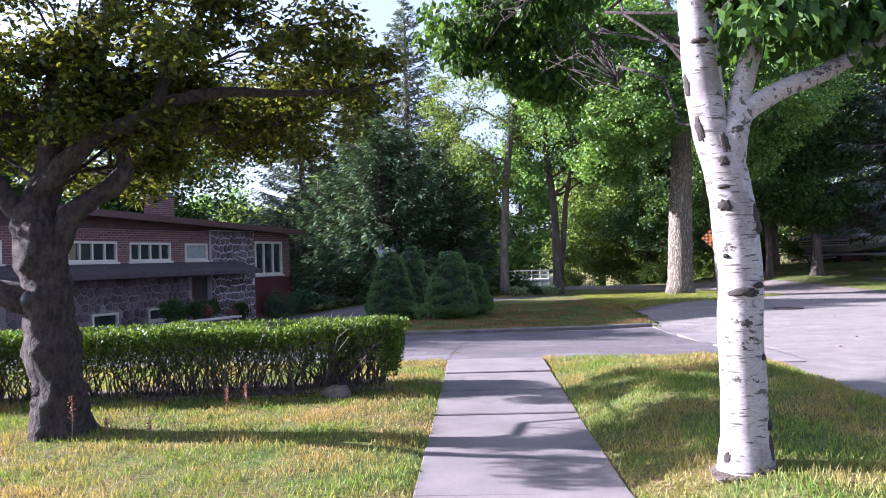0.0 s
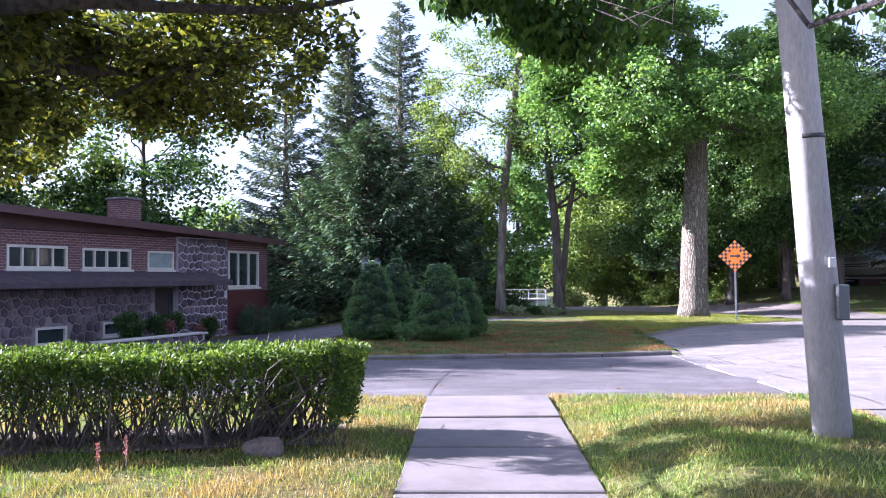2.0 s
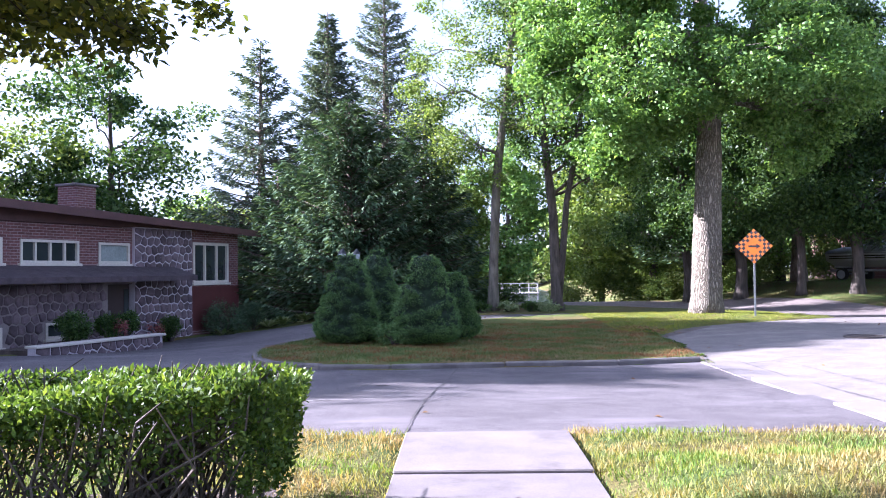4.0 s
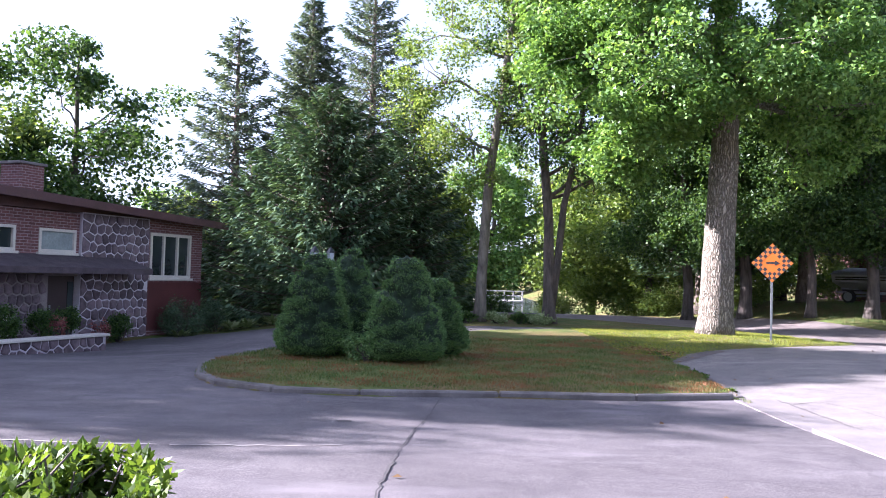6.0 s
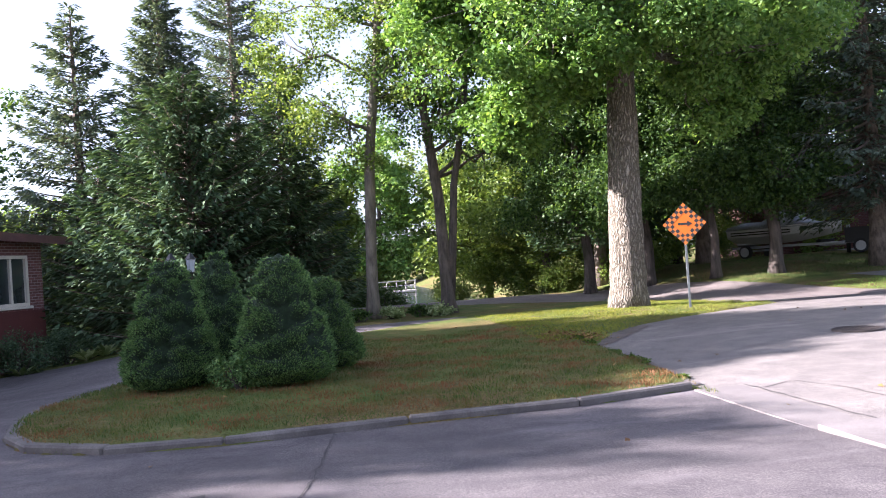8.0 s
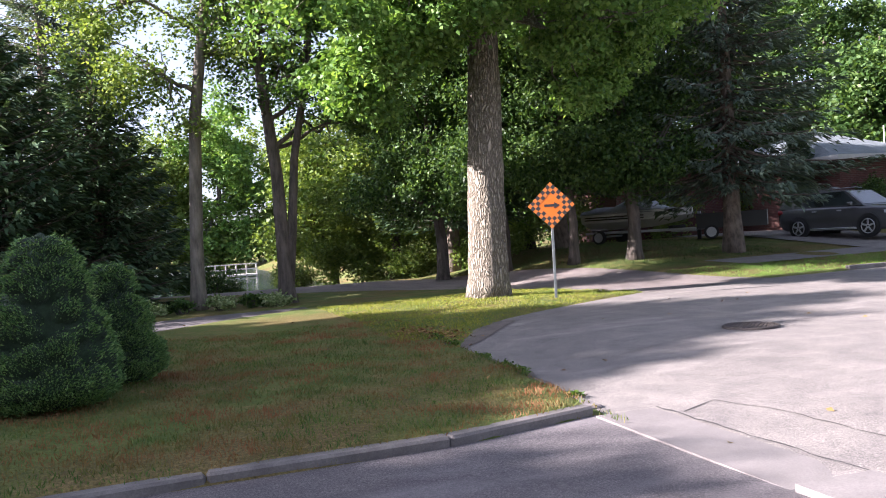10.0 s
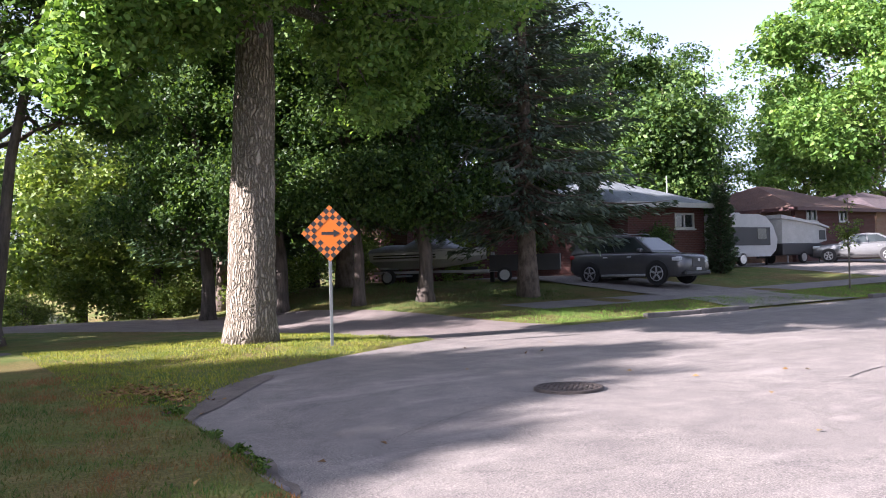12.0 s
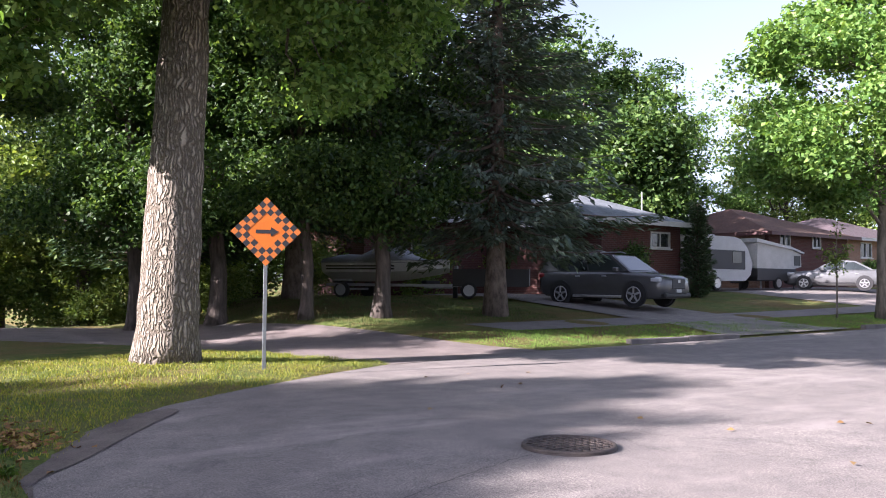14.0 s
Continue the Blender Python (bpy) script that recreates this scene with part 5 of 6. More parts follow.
def stones(parent, s0, z0, s1, z1, size, seed, skip=(), y=0.0, x_wall=None):
    """Irregular field stones set proud of their mortar, one by one."""
    rng = np.random.default_rng(seed)
    pts = []
    nr = int((z1 - z0) / size)
    for r in range(nr + 1):
        for c in range(int((s1 - s0) / size) + 1):
            pts.append((s0 + (c + 0.5 * (r % 2) + 0.22 + 0.5 * rng.random()) * size, z0 + (r + 0.25 + 0.5 * rng.random()) * size * 0.98))
    for i, p in enumerate(pts):
        if not (s0 < p[0] < s1 and z0 < p[1] < z1) or any(k[0] - 0.12 < p[0] < k[2] + 0.12 and k[1] - 0.12 < p[1] < k[3] + 0.12 for k in skip):
            continue
        poly = [(s0 + 0.01, z0 + 0.01), (s1 - 0.01, z0 + 0.01), (s1 - 0.01, z1 - 0.01), (s0 + 0.01, z1 - 0.01)]
        for q in pts:
            d = math.hypot(q[0] - p[0], q[1] - p[1])
            if 0 < d < size * 2.6:
                nx_, ny_ = (q[0] - p[0]) / d, (q[1] - p[1]) / d
                poly = clip_cell(poly, p[0] + nx_ * (d / 2 - 0.019), p[1] + ny_ * (d / 2 - 0.019), nx_, ny_)
                if len(poly) < 3:
                    break
        if len(poly) < 3:
            continue
        depth = 0.03 + 0.03 * rng.random()
        cx, cz = sum(a for a, _ in poly) / len(poly), sum(b for _, b in poly) / len(poly)
        verts = [(a, y, b) for a, b in poly] + [(cx + (a - cx) * 0.93, y - depth * 0.7, cz + (b - cz) * 0.93) for a, b in poly] + [(cx + (a - cx) * 0.7, y - depth, cz + (b - cz) * 0.7) for a, b in poly]
        k = len(poly)
        faces = [(i2, (i2 + 1) % k, k + (i2 + 1) % k, k + i2) for i2 in range(k)] + [(k + i2, k + (i2 + 1) % k, 2 * k + (i2 + 1) % k, 2 * k + i2) for i2 in range(k)] + [tuple(range(2 * k, 3 * k))]
        part("stone", mesh_from("stone", verts, faces, M_STONE), M_STONE, parent)


house = thing("stone_house", "split-level house of dark brick and field stone, in shade", "house", (-8.8, 35.3, -0.5), 68)
UP = [(-9.45, 2.35, -7.5, 2.99), (-6.98, 2.35, -5.1, 2.97), (-4.4, 2.35, -3.22, 2.95)]
wall_up = part("wall", wall_with_holes(-17, -3.1, 1.85, 3.4, [*UP, (-13.5, 2.35, -11.6, 2.99)]), M_BRICK, house, "dark red-brown brick upper wall")
window(house, *UP[0], 3)
window(house, *UP[1], 3)
window(house, *UP[2], 0, None, True)
window(house, -13.5, 2.35, -11.6, 2.99, 3)
LOW = [(-8.55, 0.25, -7.5, 0.75), (-6.2, 0.35, -5.2, 0.78), (-4.05, -0.1, -3.0, 1.75)]
wall_low = part("wall", wall_with_holes(-17, -3.0, -0.3, 1.85, LOW), M_MORTAR_LOW, house, "lower wall of round field stones in dull mortar")
stones(wall_low, -11.5, -0.2, -3.0, 1.8, 0.255, 91, LOW)
window(house, *LOW[0], 0, None, False, True)
window(house, *LOW[1], 0, None, False, True)
door = part("door", boxed(-4.0, 0.12, -0.1, -3.06, 0.18, 1.75), plain("dark_door", (0.05, 0.03, 0.03), 0.5), house, "dark entrance door in a recess")
part("sidelight", boxed(-3.32, 0.10, 0.2, -3.14, 0.118, 1.6), M_GLASS, door)
part("handle", boxed(-3.92, 0.06, 0.85, -3.88, 0.118, 1.0, 0.01), M_STEEL, door)
pier = part("wall", boxed(-3.1, -0.10, -0.3, -0.58, 0.4, 3.44), M_MORTAR, house, "field stone wall with pale raised mortar")
stones(pier, -3.1, -0.2, -0.58, 3.42, 0.265, 92, (), -0.10)
wall_w = part("wall", wall_with_holes(-0.58, 1.95, -0.3, 3.44, [(-0.42, 1.72, 1.4, 3.06)]), M_BRICK, house)
part("panel", boxed(-0.56, -0.03, 0.2, 1.95, -0.002, 1.6), M_RED_PANEL, house, "dark red panel below the window")
window(house, -0.42, 1.72, 1.4, 3.06, 2, None, False, True, 0.0, 0.085)
part("wall", boxed(1.70, 0.25, -0.3, 1.95, 9, 3.44), M_BRICK, house)
part("wall", boxed(-17, 8.75, -0.3, 1.70, 9, 3.44), M_BRICK, house)
part("wall", boxed(-17, 0.25, -0.3, -16.75, 8.75, 3.44), M_BRICK, house)


def eave(s):
    return 3.43 + 0.037 * (2.3 - s)


part("frieze", prism([(-17, 3.40), (1.95, 3.44), (1.95, eave(1.95)), (-17, eave(-17))], 0.02, 0.24, "y"), M_FASCIA, house)
bm = bmesh.new()
prof = [(-0.62, 0.0), (4.5, 0.55), (9.6, 0.0)]
lo = [[bm.verts.new((s, y, eave(s) + z)) for y, z in prof] for s in (-17.6, 2.42)]
hi = [[bm.verts.new((s, y, eave(s) + z + 0.10)) for y, z in prof] for s in (-17.6, 2.42)]
for i in range(2):
    bm.faces.new((lo[0][i], lo[0][i + 1], lo[1][i + 1], lo[1][i]))
    bm.faces.new((hi[0][i], hi[1][i], hi[1][i + 1], hi[0][i + 1]))
    for e in (0, 1):
        bm.faces.new((lo[e][i], lo[e][i + 1], hi[e][i + 1], hi[e][i]))
bm.faces.new((lo[0][0], lo[1][0], hi[1][0], hi[0][0]))
bm.faces.new((lo[0][2], lo[1][2], hi[1][2], hi[0][2]))
roof = part("roof", bm, M_SHINGLE, house, "low dark shingle roof")
part("fascia", prism([(-17.6, eave(-17.6) - 0.12), (2.42, eave(2.42) - 0.12), (2.42, eave(2.42) + 0.09), (-17.6, eave(-17.6) + 0.09)], -0.66, -0.623, "y"), M_FASCIA, roof, "red-brown fascia board")
chim = part("chimney", boxed(-2.75, 2.6, 3.6, -1.95, 3.4, 4.85, 0.01), M_BRICK, roof)
part("cap", boxed(-2.81, 2.54, 4.85, -1.89, 3.46, 4.93, 0.015), M_CONCRETE, roof)
part("canopy", prism([(0.0, 2.30), (-1.05, 1.98), (-1.05, 1.83), (0.0, 1.87)], -17, -1.45, "x"), M_SHINGLE, house, "dark porch roof over the lower level")
planter = thing("planter", "low stone planter wall with a pale cap", "planter", (-8.8, 35.3, -0.5), 68)
pw = part("wall", boxed(-8.4, -2.2, -0.2, -4.3, -1.95, 0.36), M_MORTAR, planter)
stones(pw, -8.4, -0.1, -4.3, 0.36, 0.26, 93, (), -2.2)
part("cap", boxed(-8.45, -2.3, 0.36, -4.25, -1.9, 0.42, 0.012), M_CREAM, planter)
part("soil", boxed(-8.4, -1.95, -0.2, -4.3, -0.9, 0.30), M_SOIL, planter)
HM = pose(-8.8, 35.3, -0.5, 0, 0, 68)


def by_house(s, y):
    p = HM @ Vector((s, y, 0))
    return p.x, p.y


for i, (s, y, r, leaf, label) in enumerate(((-6.6, -1.4, (0.42, 0.42, 0.42), L_DARK, "rounded clipped dark green shrub in the planter"), (-5.4, -1.4, (0.38, 0.38, 0.36), L_DARK, "rounded clipped dark green shrub in the planter"),
                                           (-4.75, -1.35, (0.36, 0.36, 0.38), L_DARK, "rounded clipped dark green shrub in the planter"), (-5.3, -1.7, (0.22, 0.2, 0.3), L_PINK, "clump of pink and red flowers in the planter"),
                                           (-3.6, -1.3, (0.28, 0.25, 0.42), L_PINK, "clump of pink and red flowers beside the planter"), (-2.4, -0.8, (0.4, 0.35, 0.4), L_DARK, "dark leafy shrub at the foot of the stone wall"),
                                           (0.2, -0.75, (0.75, 0.6, 0.62), L_SPRUCE, "mounded dark evergreen shrub against the house wall"), (1.6, -0.9, (0.7, 0.6, 0.5), L_SPRUCE, "mounded dark evergreen shrub against the house wall"))):
    o = shrub("flower_clump" if leaf is L_PINK else "foundation_shrub", label, by_house(s, y), r, leaf, 300 + i, 500 if leaf is L_PINK else 3600, 0.06, "", 26, "flowers" if leaf is L_PINK else "shrub")
    if s < -4.4:
        o.location.z = -0.5 + 0.28
for i, (s, y) in enumerate(((-8.05, 35.2), (-6.75, 36.1), (-6.35, 36.35), (-5.7, 36.95), (-5.0, 37.4))):
    r = np.random.default_rng(400 + i)
    p = (s, y)
    h = thing("hosta", "pale variegated hosta in the shaded bed", "plant", (*p, level(*p)), 0, "hostas")
    m = 46
    a = r.random(m) * 2 * math.pi
    way = np.column_stack([np.cos(a), np.sin(a), 0.25 + 0.9 * r.random(m)])
    part("foliage", leaf_cards("foliage", np.column_stack([0.08 * np.cos(a), 0.08 * np.sin(a), 0.03 + 0.1 * r.random(m)]), way, np.column_stack([-np.cos(a), -np.sin(a), np.full(m, 1.0)]), 0.3 + 0.12 * r.random(m), 0.14, L_HOSTA), L_HOSTA, h)

# ---- far bungalows ----


def bungalow(label, x0, x1, y0, y1, z0, eave_z, ridge_z, wall, roofm, wins, trim, ends=None):
    root = thing("bungalow", label, "house", (0, 0, 0))
    holes = [(a, b, c, d) for a, b, c, d in wins]
    w = part("wall", wall_with_holes(x0, x1, z0, eave_z, holes, y0, y0 + 0.25), wall, root)
    part("wall", boxed(x0, y0 + 0.25, z0, x0 + 0.25, y1, eave_z), ends or wall, root)
    part("wall", boxed(x1 - 0.25, y0 + 0.25, z0, x1, y1, eave_z), wall, root)
    part("wall", boxed(x0 + 0.25, y1 - 0.25, z0, x1 - 0.25, y1, eave_z), wall, root)
    for a, b, c, d in wins:
        window(root, a, b, c, d, 1, M_WHITE, False, True, y0)
    o = 0.55
    bm = bmesh.new()
    ym, inset = (y0 + y1) / 2, min((y1 - y0) / 2, (x1 - x0) / 2 - 0.6)
    base = [bm.verts.new(p) for p in ((x0 - o, y0 - o, eave_z), (x1 + o, y0 - o, eave_z), (x1 + o, y1 + o, eave_z), (x0 - o, y1 + o, eave_z))]
    top = [bm.verts.new(p) for p in ((x0 + inset, ym, ridge_z), (x1 - inset, ym, ridge_z))]
    bm.faces.new(base)
    bm.faces.new((base[0], base[1], top[1], top[0]))
    bm.faces.new((base[1], base[2], top[1]))
    bm.faces.new((base[2], base[3], top[0], top[1]))
    bm.faces.new((base[3], base[0], top[0]))
    rf = part("roof", bm, roofm, root)
    part("fascia", boxed(x0 - o - 0.02, y0 - o - 0.03, eave_z - 0.14, x1 + o + 0.02, y0 - o - 0.002, eave_z + 0.06), trim, rf)
    part("fascia", boxed(x0 - o - 0.03, y0 - o - 0.002, eave_z - 0.14, x0 - o - 0.002, y1 + o, eave_z + 0.06), trim, rf)
    return root


bungalow("red brick bungalow with a pale grey roof and white eaves", 26.6, 31.2, 43.2, 52, 0.5, 3.9, 5.5, M_BRICK_FAR, M_SHINGLE_GREY, [(29.35, 2.9, 30.55, 3.57)], M_WHITE)
bungalow("dark red brick garage wing behind the parked boat", 19.8, 26.2, 49.5, 56, 0.5, 4.1, 5.0, M_BRICK_FAR, M_SHINGLE_GREY, [(22.0, 2.2, 22.8, 3.3)], M_WHITE)
bungalow("red brick bungalow with a brown shingle hip roof", 43.4, 51.2, 47.2, 57, 0.6, 4.3, 6.1, M_BRICK_FAR, M_SHINGLE_BROWN, [(44.4, 3.6, 45.4, 4.45), (47.5, 3.6, 48.4, 4.4)], M_FASCIA, M_BRICK_TAN)
bungalow("tan brick bungalow under trees with a dark roof", 54.5, 64, 49, 58, 0.7, 4.5, 6.3, M_BRICK_TAN, M_SHINGLE, [(56.0, 3.3, 57.4, 4.3), (60, 3.3, 61.4, 4.3)], M_WHITE)
ant = thing("antenna_mast", "thin white mast beside the bungalow roof", "mast", (30.9, 45, 3.7))
part("mast", tube("mast", [(0, 0, 0), (0, 0, 1.7)], [0.04, 0.03], M_WHITE, 6), M_WHITE, ant)
for i, (x, y, h, r) in enumerate(((31.5, 42.6, 3.9, 0.62), (25.7, 44.5, 4.9, 0.6))):
    spruce("cedar", "narrow upright dark green cedar", (x, y), h, r, L_SPRUCE, 330 + i, whorl=0.16, per=12, card=0.16, density=3.0, droop=-0.4, group="cedars", shape=0.45)
shrub("garden_shrub", "leafy dark shrub below the bungalow window", (27.6, 42.6), (0.9, 0.7, 1.1), L_DARK, 340, 5000, 0.1)
shrub("garden_shrub", "rounded dark bush by the parked car", (49.5, 45.0), (0.9, 0.8, 0.8), L_DARK, 341, 4000, 0.1)

# ---- vehicles ----


def loft(rings, closed=True, caps=True):
    bm = bmesh.new()
    vs = [[bm.verts.new(p) for p in r] for r in rings]
    n = len(vs[0])
    for a, b in zip(vs, vs[1:]):
        for k in range(n if closed else n - 1):
            bm.faces.new((a[k], a[(k + 1) % n], b[(k + 1) % n], b[k]))
    if caps:
        bm.faces.new(vs[0])
        bm.faces.new(vs[-1][::-1])
    return bm


def wheel(parent, x, y, r, w, rim=M_ALLOY, spokes=5):
    out = 1 if y > 0 else -1
    bm = bmesh.new()
    bmesh.ops.create_cone(bm, cap_ends=True, segments=28, radius1=r, radius2=r, depth=w, matrix=pose(x, y, r, 90))
    es = [e for e in bm.edges if len(e.link_faces) == 2 and any(len(q.verts) > 4 for q in e.link_faces)]
    bmesh.ops.bevel(bm, geom=es, offset=0.03, segments=2, affect="EDGES")
    t = part("wheel", bm, M_RUBBER, parent, "", False)
    b2 = bmesh.new()
    bmesh.ops.create_cone(b2, cap_ends=True, segments=24, radius1=r * 0.68, radius2=r * 0.68, depth=0.02, matrix=pose(x, y + out * w * 0.5, r, 90))
    hub = part("rim", b2, M_BLACK if spokes else rim, t)
    for k in range(spokes):
        b3 = boxed(-0.035, -0.012, 0.03, 0.035, 0.012, r * 0.67, 0.008, pose(x, y + out * (w * 0.5 + 0.016), r) @ pose(0, 0, 0, 0, 360 * k / spokes, 0))
        part("spoke", b3, rim, t)
    if spokes:
        b4 = [(x + r * 0.66 * math.cos(a), y + out * (w * 0.5 + 0.012), r + r * 0.66 * math.sin(a)) for a in np.linspace(0, 2 * math.pi, 25)]
        part("rim_ring", tube("rim_ring", b4, [0.018] * 25, rim, 6), rim, t)
    return t


def car(name, label, place, turn, paint, stations, top, belt, roof_z, wheels, wr, hw_roof, lights, suv):
    root = thing(name, label, "car", place, turn)
    rings = []
    for x, zl, zb, hw in stations:
        half_ring = [(hw * 0.80, zl), (hw * 0.97, zl + 0.10), (hw, zl + (zb - zl) * 0.5), (hw * 0.975, zb - 0.10), (hw * 0.90, zb - 0.015), (hw * 0.6, zb + 0.012)]
        rings.append([(x, y, z) for y, z in half_ring] + [(x, -y, z) for y, z in half_ring[::-1]])
    body = part("body", loft(rings), paint, root, "", True)
    hwb = max(s[3] for s in stations) * 0.93

    def hw_at(z):
        t = min(max((z - belt) / (roof_z - belt), 0), 1)
        return hwb + (hw_roof - hwb) * t ** 1.2
    bm = bmesh.new()
    L = [bm.verts.new((x, hw_at(z), z)) for x, z in top]
    R = [bm.verts.new((x, -hw_at(z), z)) for x, z in top]
    for i in range(len(top) - 1):
        bm.faces.new((L[i], L[i + 1], R[i + 1], R[i]))
    bm.faces.new(L[::-1])
    bm.faces.new(R)
    bm.faces.new((L[0], R[0], R[-1], L[-1]))
    cabin = part("cabin", bm, paint, root)
    # side glass, windscreen and rear glass
    n = len(top)
    ws0, ws1, rs1, rs0 = Vector(top[0]), Vector(top[1]), Vector(top[-2]), Vector(top[-1])
    zt, zb = roof_z - 0.10, belt + 0.05

    def on(a, b, z):
        t = (z - a[1]) / (b[1] - a[1])
        return a[0] + (b[0] - a[0]) * t
    xf0, xf1 = on(ws0, ws1, zb) - 0.16, on(ws0, ws1, zt) - 0.10
    xr0, xr1 = on(rs0, rs1, zb) + 0.12, on(rs0, rs1, zt) + 0.14
    cuts = [0, 0.42, 0.78, 1.0] if suv else [0, 0.5, 1.0]
    for sgn_ in (1, -1):
        for c0, c1 in zip(cuts, cuts[1:]):
            q = [(xf0 + (xr0 - xf0) * c0 - 0.03, zb), (xf0 + (xr0 - xf0) * c1 + 0.03, zb), (xf1 + (xr1 - xf1) * c1 + 0.03, zt), (xf1 + (xr1 - xf1) * c0 - 0.03, zt)]
            vs = [(x, sgn_ * (hw_at(z) + 0.006), z) for x, z in q]
            part("side_window", mesh_from("side_window", vs + [(x, y - sgn_ * 0.012, z) for x, y, z in vs], [(0, 1, 2, 3), (4, 7, 6, 5), (0, 4, 5, 1), (2, 6, 7, 3), (1, 5, 6, 2), (3, 7, 4, 0)], M_GLASS), M_GLASS, cabin)
    for a, b, nm, push in ((ws0, ws1, "windscreen", 1), (rs0, rs1, "rear_window", -1)):
        q = []
        for t_ in (0.08, 0.94):
            x, z = a[0] + (b[0] - a[0]) * t_, a[1] + (b[1] - a[1]) * t_
            q.append((x, z))
        vs = [(q[0][0] + push * 0.012, hw_at(q[0][1]) - 0.08, q[0][1] + 0.008), (q[0][0] + push * 0.012, -hw_at(q[0][1]) + 0.08, q[0][1] + 0.008), (q[1][0] + push * 0.012, -hw_at(q[1][1]) + 0.08, q[1][1] + 0.008), (q[1][0] + push * 0.012, hw_at(q[1][1]) - 0.08, q[1][1] + 0.008)]
        part(nm, mesh_from(nm, vs + [(x - push * 0.012, y, z - 0.006) for x, y, z in vs], [(0, 1, 2, 3), (4, 7, 6, 5), (0, 4, 5, 1), (2, 6, 7, 3)], M_GLASS), M_GLASS, cabin)
    front, rear = stations[0], stations[-1]
    hw = max(s[3] for s in stations)
    for sgn_ in (1, -1):
        for x in wheels:
            b = bmesh.new()
            bmesh.ops.create_cone(b, cap_ends=True, segments=24, radius1=wr + 0.06, radius2=wr + 0.06, depth=0.06, matrix=pose(x, sgn_ * (hw - 0.024), wr + 0.02, 90))
            part("wheel_arch", b, M_BLACK, body)
            wheel(root, x, sgn_ * (hw - 0.09), wr, 0.22)
        part("headlight", boxed(front[0] - 0.52, sgn_ * (hw * 0.62), 0.68 + 0.1 * suv, front[0] - 0.14, sgn_ * (hw * 0.945), 0.84 + 0.12 * suv, 0.05), lights, body, "clear headlight")
        part("tail_light", boxed(rear[0] + 0.05, sgn_ * (hw * 0.6), 0.82 + 0.12 * suv, rear[0] + 0.35, sgn_ * (hw * 0.955), 0.98 + 0.12 * suv, 0.04), plain("red_lens", (0.35, 0.02, 0.02), 0.2), body, "red tail light")
        part("mirror", boxed(ws0[0] - 0.55, sgn_ * (hw * 0.97), belt + 0.0, ws0[0] - 0.35, sgn_ * (hw * 1.14), belt + 0.15, 0.03), paint, body)
        for dx in ((ws0[0] - 0.95), (ws0[0] - 2.0)):
            part("door_handle", boxed(dx - 0.1, sgn_ * (hw * 0.985), belt - 0.16, dx + 0.1, sgn_ * (hw * 1.0), belt - 0.12, 0.008), M_ALLOY, body)
        part("sill_trim", boxed(wheels[1] + wr + 0.1, sgn_ * (hw * 0.97), 0.28, wheels[0] - wr - 0.1, sgn_ * (hw * 1.003), 0.36, 0.01), M_ALLOY if suv else M_BLACK, body)
        if suv:
            part("roof_rail", tube("roof_rail", [(top[1][0] - 0.3, sgn_ * (hw_roof - 0.08), roof_z + 0.02), (top[1][0] - 0.5, sgn_ * (hw_roof - 0.08), roof_z + 0.07), (top[-2][0] + 0.4, sgn_ * (hw_roof - 0.08), roof_z + 0.06), (top[-2][0] + 0.2, sgn_ * (hw_roof - 0.08), roof_z + 0.01)], [0.018] * 4, M_STEEL, 6), M_STEEL, cabin)
    part("grille", boxed(front[0] - 0.10, -0.42, 0.58, front[0] + 0.02, 0.42, 0.82 + 0.1 * suv, 0.03), M_BLACK, body, "dark chrome-edged grille")
    part("emblem", boxed(front[0] + 0.01, -0.07, 0.72 + 0.06 * suv, front[0] + 0.035, 0.07, 0.80 + 0.08 * suv, 0.01), M_ALLOY, body)
    part("bumper", boxed(front[0] - 0.2, -hw * 0.85, 0.30, front[0] + 0.015, hw * 0.85, 0.46, 0.05), M_BLACK, body)
    part("number_plate", boxed(front[0] + 0.0, -0.16, 0.47, front[0] + 0.03, 0.16, 0.57, 0.004), M_WHITE, body, "pale blank number plate")
    part("number_plate", boxed(rear[0] - 0.03, -0.16, 0.72, rear[0] + 0.02, 0.16, 0.82, 0.004), M_WHITE, body, "pale blank number plate")
    return root


M_GREY_PAINT = surface("grey_metallic_paint", (0.12, 0.12, 0.125), (0.15, 0.15, 0.155), 1.5, 0.25, 0.5, 200, 0.02, 0.001)
M_SILVER_PAINT = surface("silver_paint", (0.17, 0.175, 0.18), (0.22, 0.225, 0.23), 1.5, 0.28, 0.5, 200, 0.02, 0.001)
M_LAMP_GLASS = plain("headlight_glass", (0.55, 0.57, 0.6), 0.1)
SUV = [(2.50, 0.42, 0.84, 0.62), (2.44, 0.32, 0.95, 0.80), (2.2, 0.26, 1.03, 0.92), (1.6, 0.24, 1.10, 0.965), (0.9, 0.24, 1.15, 0.98), (-0.4, 0.24, 1.17, 0.98), (-1.7, 0.24, 1.18, 0.98), (-2.25, 0.30, 1.17, 0.95), (-2.44, 0.40, 1.12, 0.88), (-2.52, 0.5, 1.02, 0.78)]
SUV_TOP = [(1.25, 1.14), (0.45, 1.70), (-0.3, 1.78), (-1.6, 1.75), (-2.1, 1.68), (-2.42, 1.14)]
sx, sy = 24.6, 40.75
car("suv", "dark grey sport utility vehicle parked on a driveway", (sx, sy, float(base_level(sx, sy)) + 0.06), -79.5, M_GREY_PAINT, SUV, SUV_TOP, 1.13, 1.78, (1.45, -1.45), 0.385, 0.70, M_LAMP_GLASS, 1)
